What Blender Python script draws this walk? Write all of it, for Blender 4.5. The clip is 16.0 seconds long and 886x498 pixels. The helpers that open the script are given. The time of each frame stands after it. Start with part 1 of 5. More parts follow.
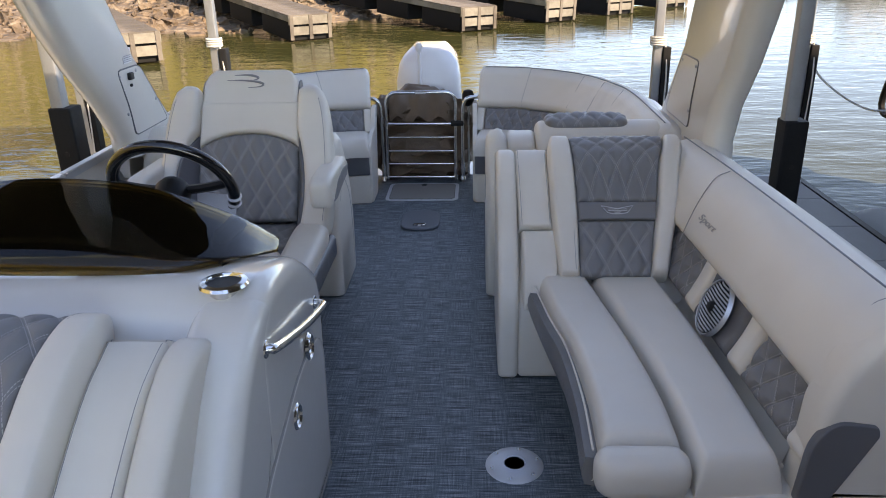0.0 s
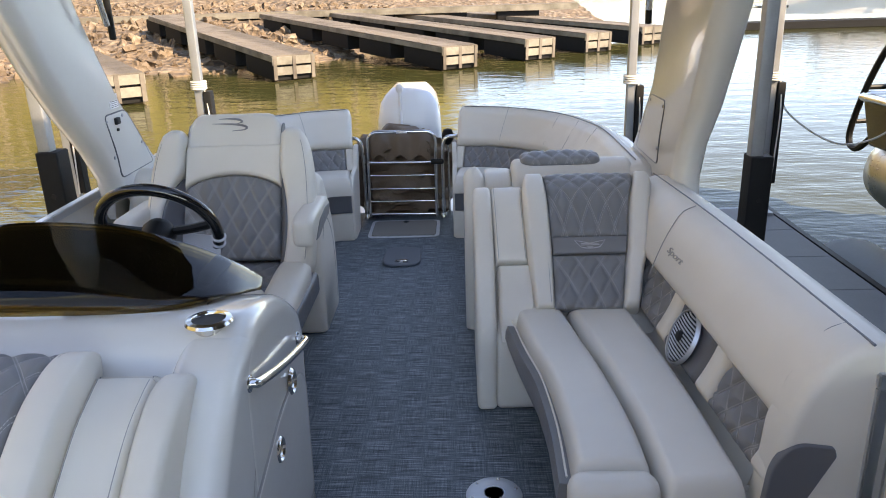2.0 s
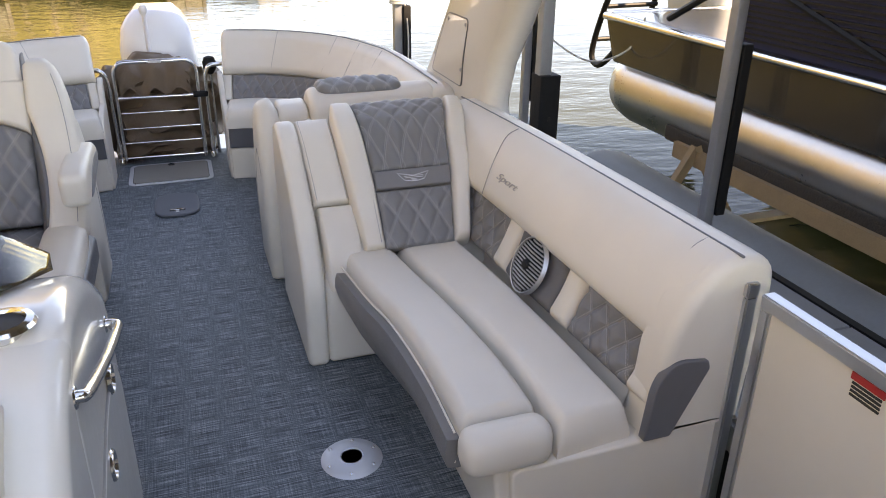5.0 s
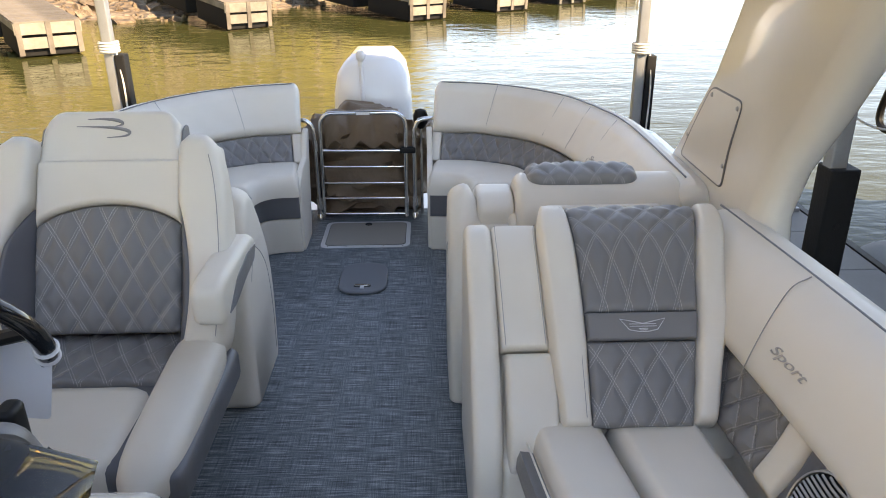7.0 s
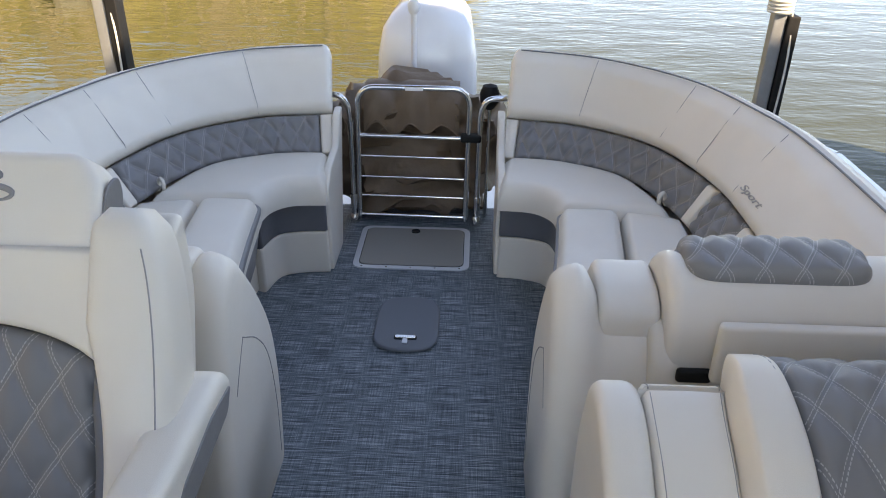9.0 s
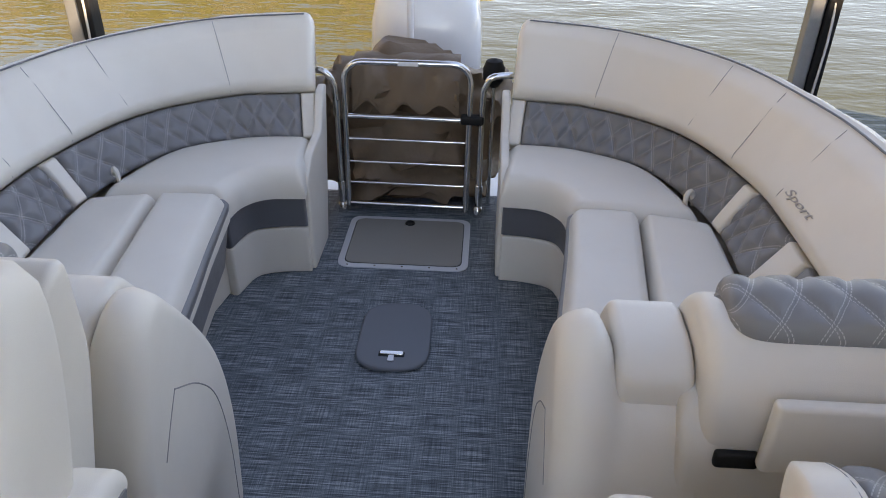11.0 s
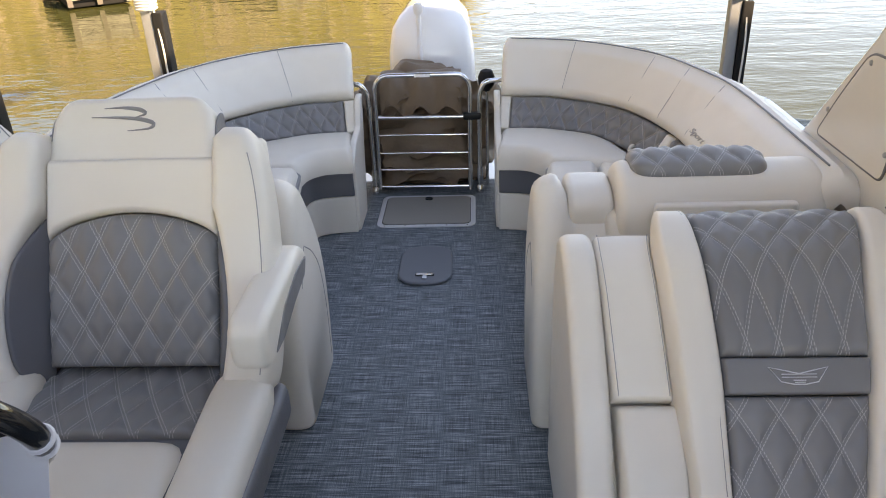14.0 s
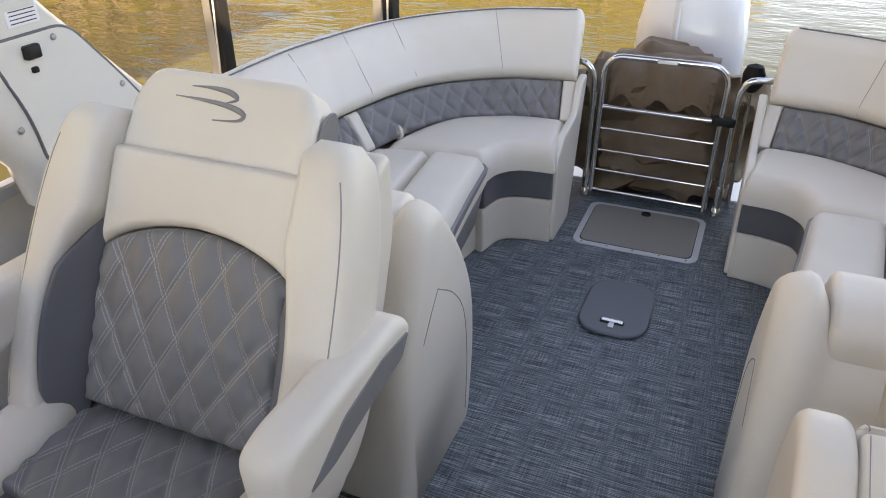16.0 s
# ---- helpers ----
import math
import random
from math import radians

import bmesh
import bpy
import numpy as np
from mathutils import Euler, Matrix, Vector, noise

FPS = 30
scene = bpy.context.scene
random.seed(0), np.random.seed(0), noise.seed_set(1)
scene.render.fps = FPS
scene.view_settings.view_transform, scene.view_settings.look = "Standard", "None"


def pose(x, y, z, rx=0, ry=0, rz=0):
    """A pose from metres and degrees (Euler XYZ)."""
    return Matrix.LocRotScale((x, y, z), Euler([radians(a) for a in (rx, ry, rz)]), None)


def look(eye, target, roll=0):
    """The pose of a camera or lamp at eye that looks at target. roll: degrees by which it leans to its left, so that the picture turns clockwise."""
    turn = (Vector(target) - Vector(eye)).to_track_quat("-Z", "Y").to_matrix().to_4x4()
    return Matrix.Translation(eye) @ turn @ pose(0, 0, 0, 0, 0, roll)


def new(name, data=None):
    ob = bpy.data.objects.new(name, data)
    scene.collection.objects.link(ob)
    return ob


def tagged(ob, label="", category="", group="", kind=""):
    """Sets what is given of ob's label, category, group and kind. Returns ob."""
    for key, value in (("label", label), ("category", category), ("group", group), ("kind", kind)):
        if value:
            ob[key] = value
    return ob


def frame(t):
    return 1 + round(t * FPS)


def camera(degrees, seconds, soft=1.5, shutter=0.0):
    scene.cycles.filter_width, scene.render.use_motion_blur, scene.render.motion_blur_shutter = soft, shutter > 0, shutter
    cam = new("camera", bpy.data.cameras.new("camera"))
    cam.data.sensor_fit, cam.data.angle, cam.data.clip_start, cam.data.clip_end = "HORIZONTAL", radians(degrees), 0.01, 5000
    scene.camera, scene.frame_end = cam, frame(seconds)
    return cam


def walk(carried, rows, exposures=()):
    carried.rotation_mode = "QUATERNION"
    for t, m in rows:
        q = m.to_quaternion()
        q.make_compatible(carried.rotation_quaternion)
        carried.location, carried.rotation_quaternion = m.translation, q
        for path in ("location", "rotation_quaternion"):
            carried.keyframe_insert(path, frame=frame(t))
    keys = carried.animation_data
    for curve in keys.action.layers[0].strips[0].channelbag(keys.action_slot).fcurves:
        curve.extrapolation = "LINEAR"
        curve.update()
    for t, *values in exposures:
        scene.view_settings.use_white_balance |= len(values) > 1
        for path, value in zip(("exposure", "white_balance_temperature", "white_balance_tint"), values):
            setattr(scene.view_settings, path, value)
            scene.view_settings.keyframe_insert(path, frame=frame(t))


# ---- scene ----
cam = camera(61.2, 16.0, soft=1.0)
PATH = [
    (0, (0.354, 0.165, 1.528), (0.26, 2.019, 0.783), -1.4),
    (0.5, (0.348, -0.056, 1.53), (0.235, 1.734, 0.647), -1.8),
    (1, (0.308, -0.209, 1.506), (0.201, 1.601, 0.661), -2.5),
    (1.5, (0.321, -0.154, 1.538), (0.241, 1.709, 0.814), -2.3),
    (2, (0.382, 0.084, 1.561), (0.328, 1.972, 0.903), -1.8),
    (2.5, (0.364, 0.339, 1.551), (0.366, 2.232, 0.907), -1.0),
    (3, (0.351, 0.6, 1.546), (0.482, 2.478, 0.87), -0.6),
    (3.5, (0.311, 0.558, 1.536), (0.655, 2.382, 0.793), -0.0),
    (4, (0.139, 0.374, 1.527), (0.69, 2.115, 0.71), 0.5),
    (4.2, (0.112, 0.318, 1.516), (0.72, 2.03, 0.681), 0.5),
    (6.3, (0.306, 0.742, 1.513), (0.609, 2.529, 0.667), -0.5),
    (6.5, (0.329, 0.845, 1.536), (0.512, 2.66, 0.714), -0.5),
    (7, (0.324, 1.127, 1.549), (0.362, 2.968, 0.768), -0.5),
    (7.5, (0.317, 1.424, 1.564), (0.309, 3.262, 0.774), -0.4),
    (8, (0.333, 1.709, 1.537), (0.285, 3.519, 0.688), 0.2),
    (8.5, (0.29, 1.967, 1.527), (0.228, 3.746, 0.617), 0.6),
    (9, (0.213, 2.181, 1.536), (0.149, 3.936, 0.579), 0.8),
    (9.2, (0.201, 2.239, 1.533), (0.134, 3.984, 0.558), 0.9),
    (11.3, (0.277, 2.552, 1.489), (0.177, 4.253, 0.441), 0.6),
    (11.5, (0.287, 2.454, 1.503), (0.18, 4.162, 0.467), 0.3),
    (12, (0.264, 2.212, 1.523), (0.137, 3.939, 0.523), -0.6),
    (12.5, (0.243, 1.969, 1.542), (0.114, 3.718, 0.58), -1.4),
    (13, (0.281, 1.802, 1.53), (0.167, 3.571, 0.605), -1.8),
    (13.5, (0.274, 1.644, 1.545), (0.179, 3.423, 0.637), -2.1),
    (14, (0.238, 1.567, 1.547), (0.142, 3.344, 0.635), -2.4),
    (14.5, (0.232, 1.625, 1.533), (0.108, 3.39, 0.6), -2.1),
    (15, (0.312, 1.859, 1.506), (0.095, 3.598, 0.542), -1.7),
    (15.5, (0.334, 2.034, 1.504), (-0.052, 3.728, 0.513), -1.0),
    (16, (0.274, 2.249, 1.488), (-0.394, 3.836, 0.471), -0.5),
]
walk(cam, [(t, look(eye, target, roll)) for t, eye, target, roll in PATH], [
    (0.0, 2.24, 9400, 18), (0.7, 2.84, 13000, 22), (1.5, 2.63, 10700, 18), (2.5, 2.38, 9400, 16), (3.5, 2.53, 9800, 18), (4.2, 2.88, 12300, 22), (6.3, 2.84, 11500, 20),
    (7.0, 2.74, 11300, 16), (9.0, 2.63, 10500, 16), (11.5, 2.63, 11300, 20), (12.5, 2.73, 11400, 18), (16.0, 2.88, 13100, 20)])

# ---- world, sun, exposure ----
SUN_EL, SUN_AZ = 36.0, 128.0
world = bpy.data.worlds.new("sky")
scene.world = world
world.use_nodes = True
wn = world.node_tree
sky = wn.nodes.new("ShaderNodeTexSky")
sky.sky_type, sky.sun_disc = "NISHITA", False
sky.sun_elevation, sky.sun_rotation = radians(SUN_EL), radians(SUN_AZ)
sky.air_density, sky.dust_density, sky.ozone_density = 0.8, 0.0, 2.0
sky.altitude = 2800
wn.nodes["Background"].inputs["Strength"].default_value = 0.15
wn.links.new(sky.outputs[0], wn.nodes["Background"].inputs["Color"])
sun = new("sun", bpy.data.lights.new("sun", "SUN"))
sun.data.energy, sun.data.angle, sun.data.color = 2.3, radians(0.6), (1.0, 0.95, 0.87)
sun.matrix_world = look((20 * math.sin(radians(SUN_AZ)), 20 * math.cos(radians(SUN_AZ)), 20 * math.tan(radians(SUN_EL))), (0, 0, 0))

# ---- materials ----


def mat(name, color, rough=0.5, metal=0.0, coat=0.0, spec=0.5):
    m = bpy.data.materials.new(name)
    m.use_nodes = True
    b = m.node_tree.nodes["Principled BSDF"]
    b.inputs["Base Color"].default_value = (*color, 1)
    b.inputs["Roughness"].default_value = rough
    b.inputs["Metallic"].default_value = metal
    b.inputs["Coat Weight"].default_value = coat
    b.inputs["Specular IOR Level"].default_value = spec
    return m, m.node_tree.nodes, m.node_tree.links, b


def mul(n, l, a, b, op="MULTIPLY", clamp=False):
    q = n.new("ShaderNodeMath")
    q.operation, q.use_clamp = op, clamp
    for i, v in enumerate((a, b)):
        if v is None:
            continue
        if isinstance(v, (int, float)):
            q.inputs[i].default_value = v
        else:
            l.new(v, q.inputs[i])
    return q.outputs[0]


def coords(n, l, scale=(1, 1, 1), kind="Object"):
    c = n.new("ShaderNodeTexCoord")
    m = n.new("ShaderNodeMapping")
    m.inputs["Scale"].default_value = scale
    l.new(c.outputs[kind], m.inputs["Vector"])
    return m.outputs[0]


def noise_tex(n, l, scale, detail=3, rough=0.5, vec=None):
    t = n.new("ShaderNodeTexNoise")
    t.inputs["Scale"].default_value, t.inputs["Detail"].default_value, t.inputs["Roughness"].default_value = scale, detail, rough
    if vec is not None:
        l.new(vec, t.inputs["Vector"])
    return t.outputs["Fac"]


def ramp(n, l, fac, stops):
    r = n.new("ShaderNodeValToRGB")
    while len(r.color_ramp.elements) < len(stops):
        r.color_ramp.elements.new(0.5)
    for e, (p, c) in zip(r.color_ramp.elements, stops):
        e.position, e.color = p, (*c, 1)
    l.new(fac, r.inputs["Fac"])
    return r.outputs["Color"]


def bump(n, l, b, height, strength, dist):
    q = n.new("ShaderNodeBump")
    q.inputs["Strength"].default_value, q.inputs["Distance"].default_value = strength, dist
    l.new(height, q.inputs["Height"])
    l.new(q.outputs[0], b.inputs["Normal"])
    return q


def mix(n, l, fac, a, b, kind="MIX"):
    q = n.new("ShaderNodeMixRGB")
    q.blend_type = kind
    for i, v in zip((0, 1, 2), (fac, a, b)):
        if isinstance(v, (int, float)):
            q.inputs[i].default_value = v
        elif isinstance(v, tuple):
            q.inputs[i].default_value = (*v, 1)
        else:
            l.new(v, q.inputs[i])
    return q.outputs[0]


def vinyl(name, color, rough=0.42):
    """Upholstery vinyl: fine leather grain, soft creases, faint uneven tone."""
    m, n, l, b = mat(name, color, rough)
    co = coords(n, l)
    big = noise_tex(n, l, 5, 3, 0.5, co)
    c = tuple(v * 0.93 for v in color)
    l.new(mix(n, l, big, c, tuple(min(1, v * 1.05) for v in color)), b.inputs["Base Color"])
    v = n.new("ShaderNodeTexVoronoi")
    v.inputs["Scale"].default_value = 700
    l.new(co, v.inputs["Vector"])
    crease = noise_tex(n, l, 14, 2, 0.5, co)
    h = mul(n, l, mul(n, l, v.outputs["Distance"], 0.25), mul(n, l, crease, 2.0), "ADD")
    bump(n, l, b, h, 0.35, 0.002)
    r = noise_tex(n, l, 30, 3, 0.6, co)
    l.new(mul(n, l, mul(n, l, r, 0.16), rough - 0.08, "ADD"), b.inputs["Roughness"])
    return m


def quilted(name, color, thread, du, dv):
    """Grey vinyl with double rows of pale stitching along the diamonds; UV is in metres."""
    m, n, l, b = mat(name, color, 0.45)
    tc = n.new("ShaderNodeTexCoord")
    s = n.new("ShaderNodeSeparateXYZ")
    l.new(tc.outputs["UV"], s.inputs[0])
    u, v = mul(n, l, s.outputs[0], 1 / du), mul(n, l, s.outputs[1], 1 / dv)
    k = 1 / math.hypot(1 / du, 1 / dv)
    lines = None
    for op in ("ADD", "SUBTRACT"):
        p = mul(n, l, u, v, op)
        other = mul(n, l, u, v, "SUBTRACT" if op == "ADD" else "ADD")
        d = mul(n, l, mul(n, l, p, 0.5, "ADD"), None, "FRACT")
        d = mul(n, l, mul(n, l, d, 0.5, "SUBTRACT"), None, "ABSOLUTE")
        d = mul(n, l, d, k)
        ring = mul(n, l, mul(n, l, mul(n, l, d, 0.0032, "SUBTRACT"), None, "ABSOLUTE"), 0.00085, "LESS_THAN")
        dash = mul(n, l, mul(n, l, mul(n, l, other, 11.0), None, "FRACT"), 0.32, "GREATER_THAN")
        one = mul(n, l, ring, dash)
        lines = one if lines is None else mul(n, l, lines, one, "MAXIMUM")
    co = coords(n, l)
    big = noise_tex(n, l, 6, 3, 0.5, co)
    base = mix(n, l, big, tuple(v_ * 0.9 for v_ in color), tuple(v_ * 1.08 for v_ in color))
    l.new(mix(n, l, mul(n, l, lines, 0.85), base, thread), b.inputs["Base Color"])
    vo = n.new("ShaderNodeTexVoronoi")
    vo.inputs["Scale"].default_value = 700
    l.new(co, vo.inputs["Vector"])
    bump(n, l, b, vo.outputs["Distance"], 0.2, 0.0008)
    return m


def simple(name, color, rough, metal=0.0, coat=0.0, scale=8.0, amount=0.12, bumps=0.0, bscale=80.0, spec=0.5):
    """A material with tone and gloss that vary at two scales."""
    m, n, l, b = mat(name, color, rough, metal, coat, spec)
    co = coords(n, l)
    f = mul(n, l, mul(n, l, noise_tex(n, l, scale, 4, 0.6, co), 0.6), mul(n, l, noise_tex(n, l, scale * 12, 3, 0.6, co), 0.4), "ADD")
    l.new(mix(n, l, f, tuple(v * (1 - amount) for v in color), tuple(min(1, v * (1 + amount)) for v in color)), b.inputs["Base Color"])
    l.new(mul(n, l, mul(n, l, f, 0.2), max(0.02, rough - 0.1), "ADD"), b.inputs["Roughness"])
    if bumps:
        bump(n, l, b, noise_tex(n, l, bscale, 4, 0.6, co), bumps, 0.01)
    return m


WHITE = vinyl("off_white_vinyl", (0.75, 0.69, 0.605))
GREY = vinyl("grey_vinyl", (0.205, 0.2, 0.202))
DARKGREY = vinyl("dark_grey_vinyl", (0.125, 0.128, 0.14))
QUILT = quilted("quilted_grey_vinyl", (0.2, 0.197, 0.2), (0.45, 0.44, 0.42), 0.077, 0.135)
QUILT_S = quilted("quilted_grey_vinyl_small", (0.2, 0.197, 0.203), (0.45, 0.44, 0.42), 0.085, 0.11)
THREAD = simple("stitching", (0.3, 0.29, 0.28), 0.8)
PALE_THREAD = simple("pale_embroidery", (0.62, 0.62, 0.65), 0.5)
PALE_GREY_THREAD = simple("light_grey_embroidery", (0.4, 0.375, 0.35), 0.6)
GREY_THREAD = simple("grey_embroidery", (0.25, 0.24, 0.24), 0.6)
GEL = simple("white_gelcoat", (0.72, 0.69, 0.64), 0.17, coat=0.6, amount=0.04, scale=3)
CHROME = simple("polished_stainless", (0.72, 0.71, 0.69), 0.12, metal=1.0, amount=0.05)
BRUSHED = simple("satin_aluminium", (0.6, 0.61, 0.62), 0.34, metal=1.0, amount=0.1)
CAST = simple("satin_cast_aluminium", (0.62, 0.64, 0.67), 0.5, metal=0.45, amount=0.06)
GALV = simple("galvanised_steel", (0.36, 0.37, 0.38), 0.5, metal=0.7, amount=0.25, scale=10)
BLACK = simple("black_plastic", (0.008, 0.008, 0.008), 0.5, amount=0.2, spec=0.3)
GLOSSBLACK = simple("gloss_black_plastic", (0.008, 0.008, 0.009), 0.08, coat=0.5, amount=0.1)
RUBBER = simple("black_rubber_pad", (0.009, 0.009, 0.0095), 0.65, amount=0.3, bumps=0.2, spec=0.25)
HATCHGREY = simple("grey_hatch_plastic", (0.125, 0.14, 0.16), 0.42, amount=0.06, bumps=0.05, bscale=400)
TAN = simple("taupe_hatch_plate", (0.26, 0.245, 0.225), 0.45, amount=0.06)
PAPER = simple("white_paper", (0.78, 0.78, 0.79), 0.7, amount=0.03)
RED = simple("red_print", (0.5, 0.03, 0.03), 0.5)
PRINT = simple("black_print", (0.03, 0.03, 0.03), 0.6)
COWL = simple("white_motor_paint", (0.8, 0.8, 0.8), 0.18, coat=0.5, amount=0.02)
PANEL = simple("cream_fence_panel", (0.74, 0.7, 0.63), 0.4, amount=0.05, scale=2)
ROPE = simple("white_rope", (0.62, 0.6, 0.55), 0.85, amount=0.2, scale=60)
NAVY = simple("navy_canvas", (0.018, 0.024, 0.075), 0.8, amount=0.3, bumps=0.3, bscale=25)
BLACKHULL = simple("black_hull_panel", (0.018, 0.017, 0.016), 0.22, coat=0.3, amount=0.15)
PONTOON = simple("brushed_pontoon", (0.52, 0.5, 0.47), 0.3, metal=1.0, amount=0.18, scale=4)
BROWN_STEEL = simple("rusty_lift_timber", (0.3, 0.2, 0.11), 0.8, amount=0.35, scale=12, bumps=0.3)
CARPET = simple("wet_bunk_carpet", (0.035, 0.028, 0.022), 0.9, amount=0.5, scale=25, bumps=0.8, bscale=60)
TANK = simple("grey_float_tank", (0.16, 0.17, 0.17), 0.6, amount=0.25, scale=3, bumps=0.1)
DOCKGREY = simple("grey_plastic_decking", (0.2, 0.2, 0.195), 0.7, amount=0.2, scale=5, bumps=0.15, bscale=200)
LEFTDOCK = simple("pale_beige_decking", (0.5, 0.44, 0.36), 0.8, amount=0.2, scale=5, bumps=0.15)
ROOF = simple("weathered_roof_sheet", (0.17, 0.165, 0.16), 0.6, amount=0.1)


def floor_vinyl():
    m, n, l, b = mat("woven_vinyl_flooring", (0.1, 0.12, 0.15), 0.55)
    rows = noise_tex(n, l, 1.0, 2, 0.6, coords(n, l, (9, 330, 1)))
    cols = noise_tex(n, l, 1.0, 2, 0.6, coords(n, l, (330, 9, 1)))
    weave = mul(n, l, mul(n, l, rows, 0.72), mul(n, l, cols, 0.28), "ADD")
    c = ramp(n, l, weave, [(0.36, (0.008, 0.012, 0.014)), (0.45, (0.06, 0.08, 0.096)), (0.53, (0.135, 0.168, 0.192)), (0.64, (0.38, 0.42, 0.44))])
    big = noise_tex(n, l, 1.3, 3, 0.5, coords(n, l))
    l.new(mix(n, l, 0.12, c, mix(n, l, big, (0.07, 0.087, 0.098), (0.135, 0.162, 0.18))), b.inputs["Base Color"])
    bump(n, l, b, weave, 0.5, 0.0015)
    return m


def cover_cloth():
    m, n, l, b = mat("brown_canvas_cover", (0.14, 0.095, 0.065), 0.55)
    co = coords(n, l)
    f = noise_tex(n, l, 7, 4, 0.6, co)
    l.new(mix(n, l, f, (0.12, 0.076, 0.045), (0.2, 0.13, 0.082)), b.inputs["Base Color"])
    h = mul(n, l, mul(n, l, noise_tex(n, l, 9, 3, 0.5, co), 1.0), mul(n, l, noise_tex(n, l, 500, 1, 0.5, co), 0.05), "ADD")
    bump(n, l, b, h, 0.5, 0.03)
    return m


def water_mat():
    m, n, l, b = mat("lake_water", (0.1, 0.09, 0.02), 0.03, spec=0.2)
    b.inputs["IOR"].default_value = 1.33
    co = coords(n, l)
    a = noise_tex(n, l, 1.0, 3, 0.55, coords(n, l, (1.1, 2.2, 1)))
    c = noise_tex(n, l, 1.0, 2, 0.5, coords(n, l, (5, 11, 1)))
    big = noise_tex(n, l, 0.12, 3, 0.5, co)
    h = mul(n, l, mul(n, l, a, 0.75), mul(n, l, c, 0.14), "ADD")
    h = mul(n, l, h, mul(n, l, mul(n, l, big, 1.6), 0.2, "ADD"))
    bump(n, l, b, h, 0.22, 0.12)
    l.new(mix(n, l, big, (0.036, 0.038, 0.012), (0.056, 0.056, 0.018)), b.inputs["Base Color"])
    return m


def wood_mat(name, a, b_, along=0):
    m, n, l, b = mat(name, a, 0.8)
    sc = [22, 22, 22]
    sc[along] = 1.5
    g = noise_tex(n, l, 1.0, 4, 0.6, coords(n, l, tuple(sc)))
    s = noise_tex(n, l, 1.2, 4, 0.6, coords(n, l))
    c = mix(n, l, g, a, b_)
    info = n.new("ShaderNodeObjectInfo")
    c = mix(n, l, ramp(n, l, s, [(0.38, (0.0, 0.0, 0.0)), (0.62, (0.85, 0.85, 0.85))]), c, tuple(v * 0.42 for v in a))
    c = mix(n, l, 0.25, c, mix(n, l, info.outputs["Random"], a, b_))
    l.new(c, b.inputs["Base Color"])
    bump(n, l, b, g, 0.4, 0.01)
    return m


def bank_mat():
    m, n, l, b = mat("stony_clay_bank", (0.3, 0.2, 0.12), 0.9)
    co = coords(n, l)
    v = n.new("ShaderNodeTexVoronoi")
    v.inputs["Scale"].default_value = 3.2
    l.new(co, v.inputs["Vector"])
    f = noise_tex(n, l, 1.4, 5, 0.65, co)
    c = ramp(n, l, f, [(0.3, (0.075, 0.052, 0.033)), (0.5, (0.21, 0.148, 0.095)), (0.7, (0.35, 0.28, 0.2))])
    st = n.new("ShaderNodeSeparateXYZ")
    l.new(v.outputs["Color"], st.inputs[0])
    c = mix(n, l, mul(n, l, st.outputs[0], 0.45), c, (0.1, 0.075, 0.055))
    l.new(c, b.inputs["Base Color"])
    bump(n, l, b, mul(n, l, f, v.outputs["Distance"], "ADD"), 0.9, 0.25)
    return m


def hill_mat():
    m, n, l, b = mat("autumn_hillside", (0.25, 0.17, 0.06), 0.95)
    f = noise_tex(n, l, 1.0, 5, 0.65, coords(n, l, (0.5, 0.5, 0.12)))
    l.new(ramp(n, l, f, [(0.3, (0.07, 0.06, 0.016)), (0.5, (0.23, 0.185, 0.05)), (0.7, (0.36, 0.3, 0.115))]), b.inputs["Base Color"])
    return m


def smoked_mat():
    m, n, l, b = mat("smoked_acrylic", (0.05, 0.035, 0.02), 0.03)
    g = n.new("ShaderNodeBsdfGlossy")
    g.inputs["Roughness"].default_value = 0.03
    t = n.new("ShaderNodeBsdfTransparent")
    t.inputs["Color"].default_value = (0.6, 0.47, 0.24, 1)
    fr = n.new("ShaderNodeFresnel")
    fr.inputs["IOR"].default_value = 1.49
    ms = n.new("ShaderNodeMixShader")
    l.new(fr.outputs[0], ms.inputs[0])
    l.new(t.outputs[0], ms.inputs[1])
    l.new(g.outputs[0], ms.inputs[2])
    l.new(ms.outputs[0], n["Material Output"].inputs["Surface"])
    return m


FLOOR, COVER, WATER, SMOKED = floor_vinyl(), cover_cloth(), water_mat(), smoked_mat()
OLDWOOD = wood_mat("weathered_dock_boards", (0.13, 0.105, 0.08), (0.24, 0.205, 0.165))
FLOATWOOD = wood_mat("pale_dock_fascia", (0.19, 0.165, 0.125), (0.33, 0.3, 0.24))
FLOATBLACK = simple("black_float_tub", (0.02, 0.019, 0.018), 0.8, amount=0.4, scale=3, spec=0.1)
BANK, HILL = bank_mat(), hill_mat()
BARK = simple("pale_bare_tree", (0.32, 0.25, 0.17), 0.9, amount=0.4)

# ---- mesh helpers ----


def finish(bm, sharp=38):
    bmesh.ops.recalc_face_normals(bm, faces=bm.faces)
    for f in bm.faces:
        f.smooth = True
    lim = radians(sharp)
    for e in bm.edges:
        if len(e.link_faces) == 2 and e.calc_face_angle(0) > lim:
            e.smooth = False
    return bm


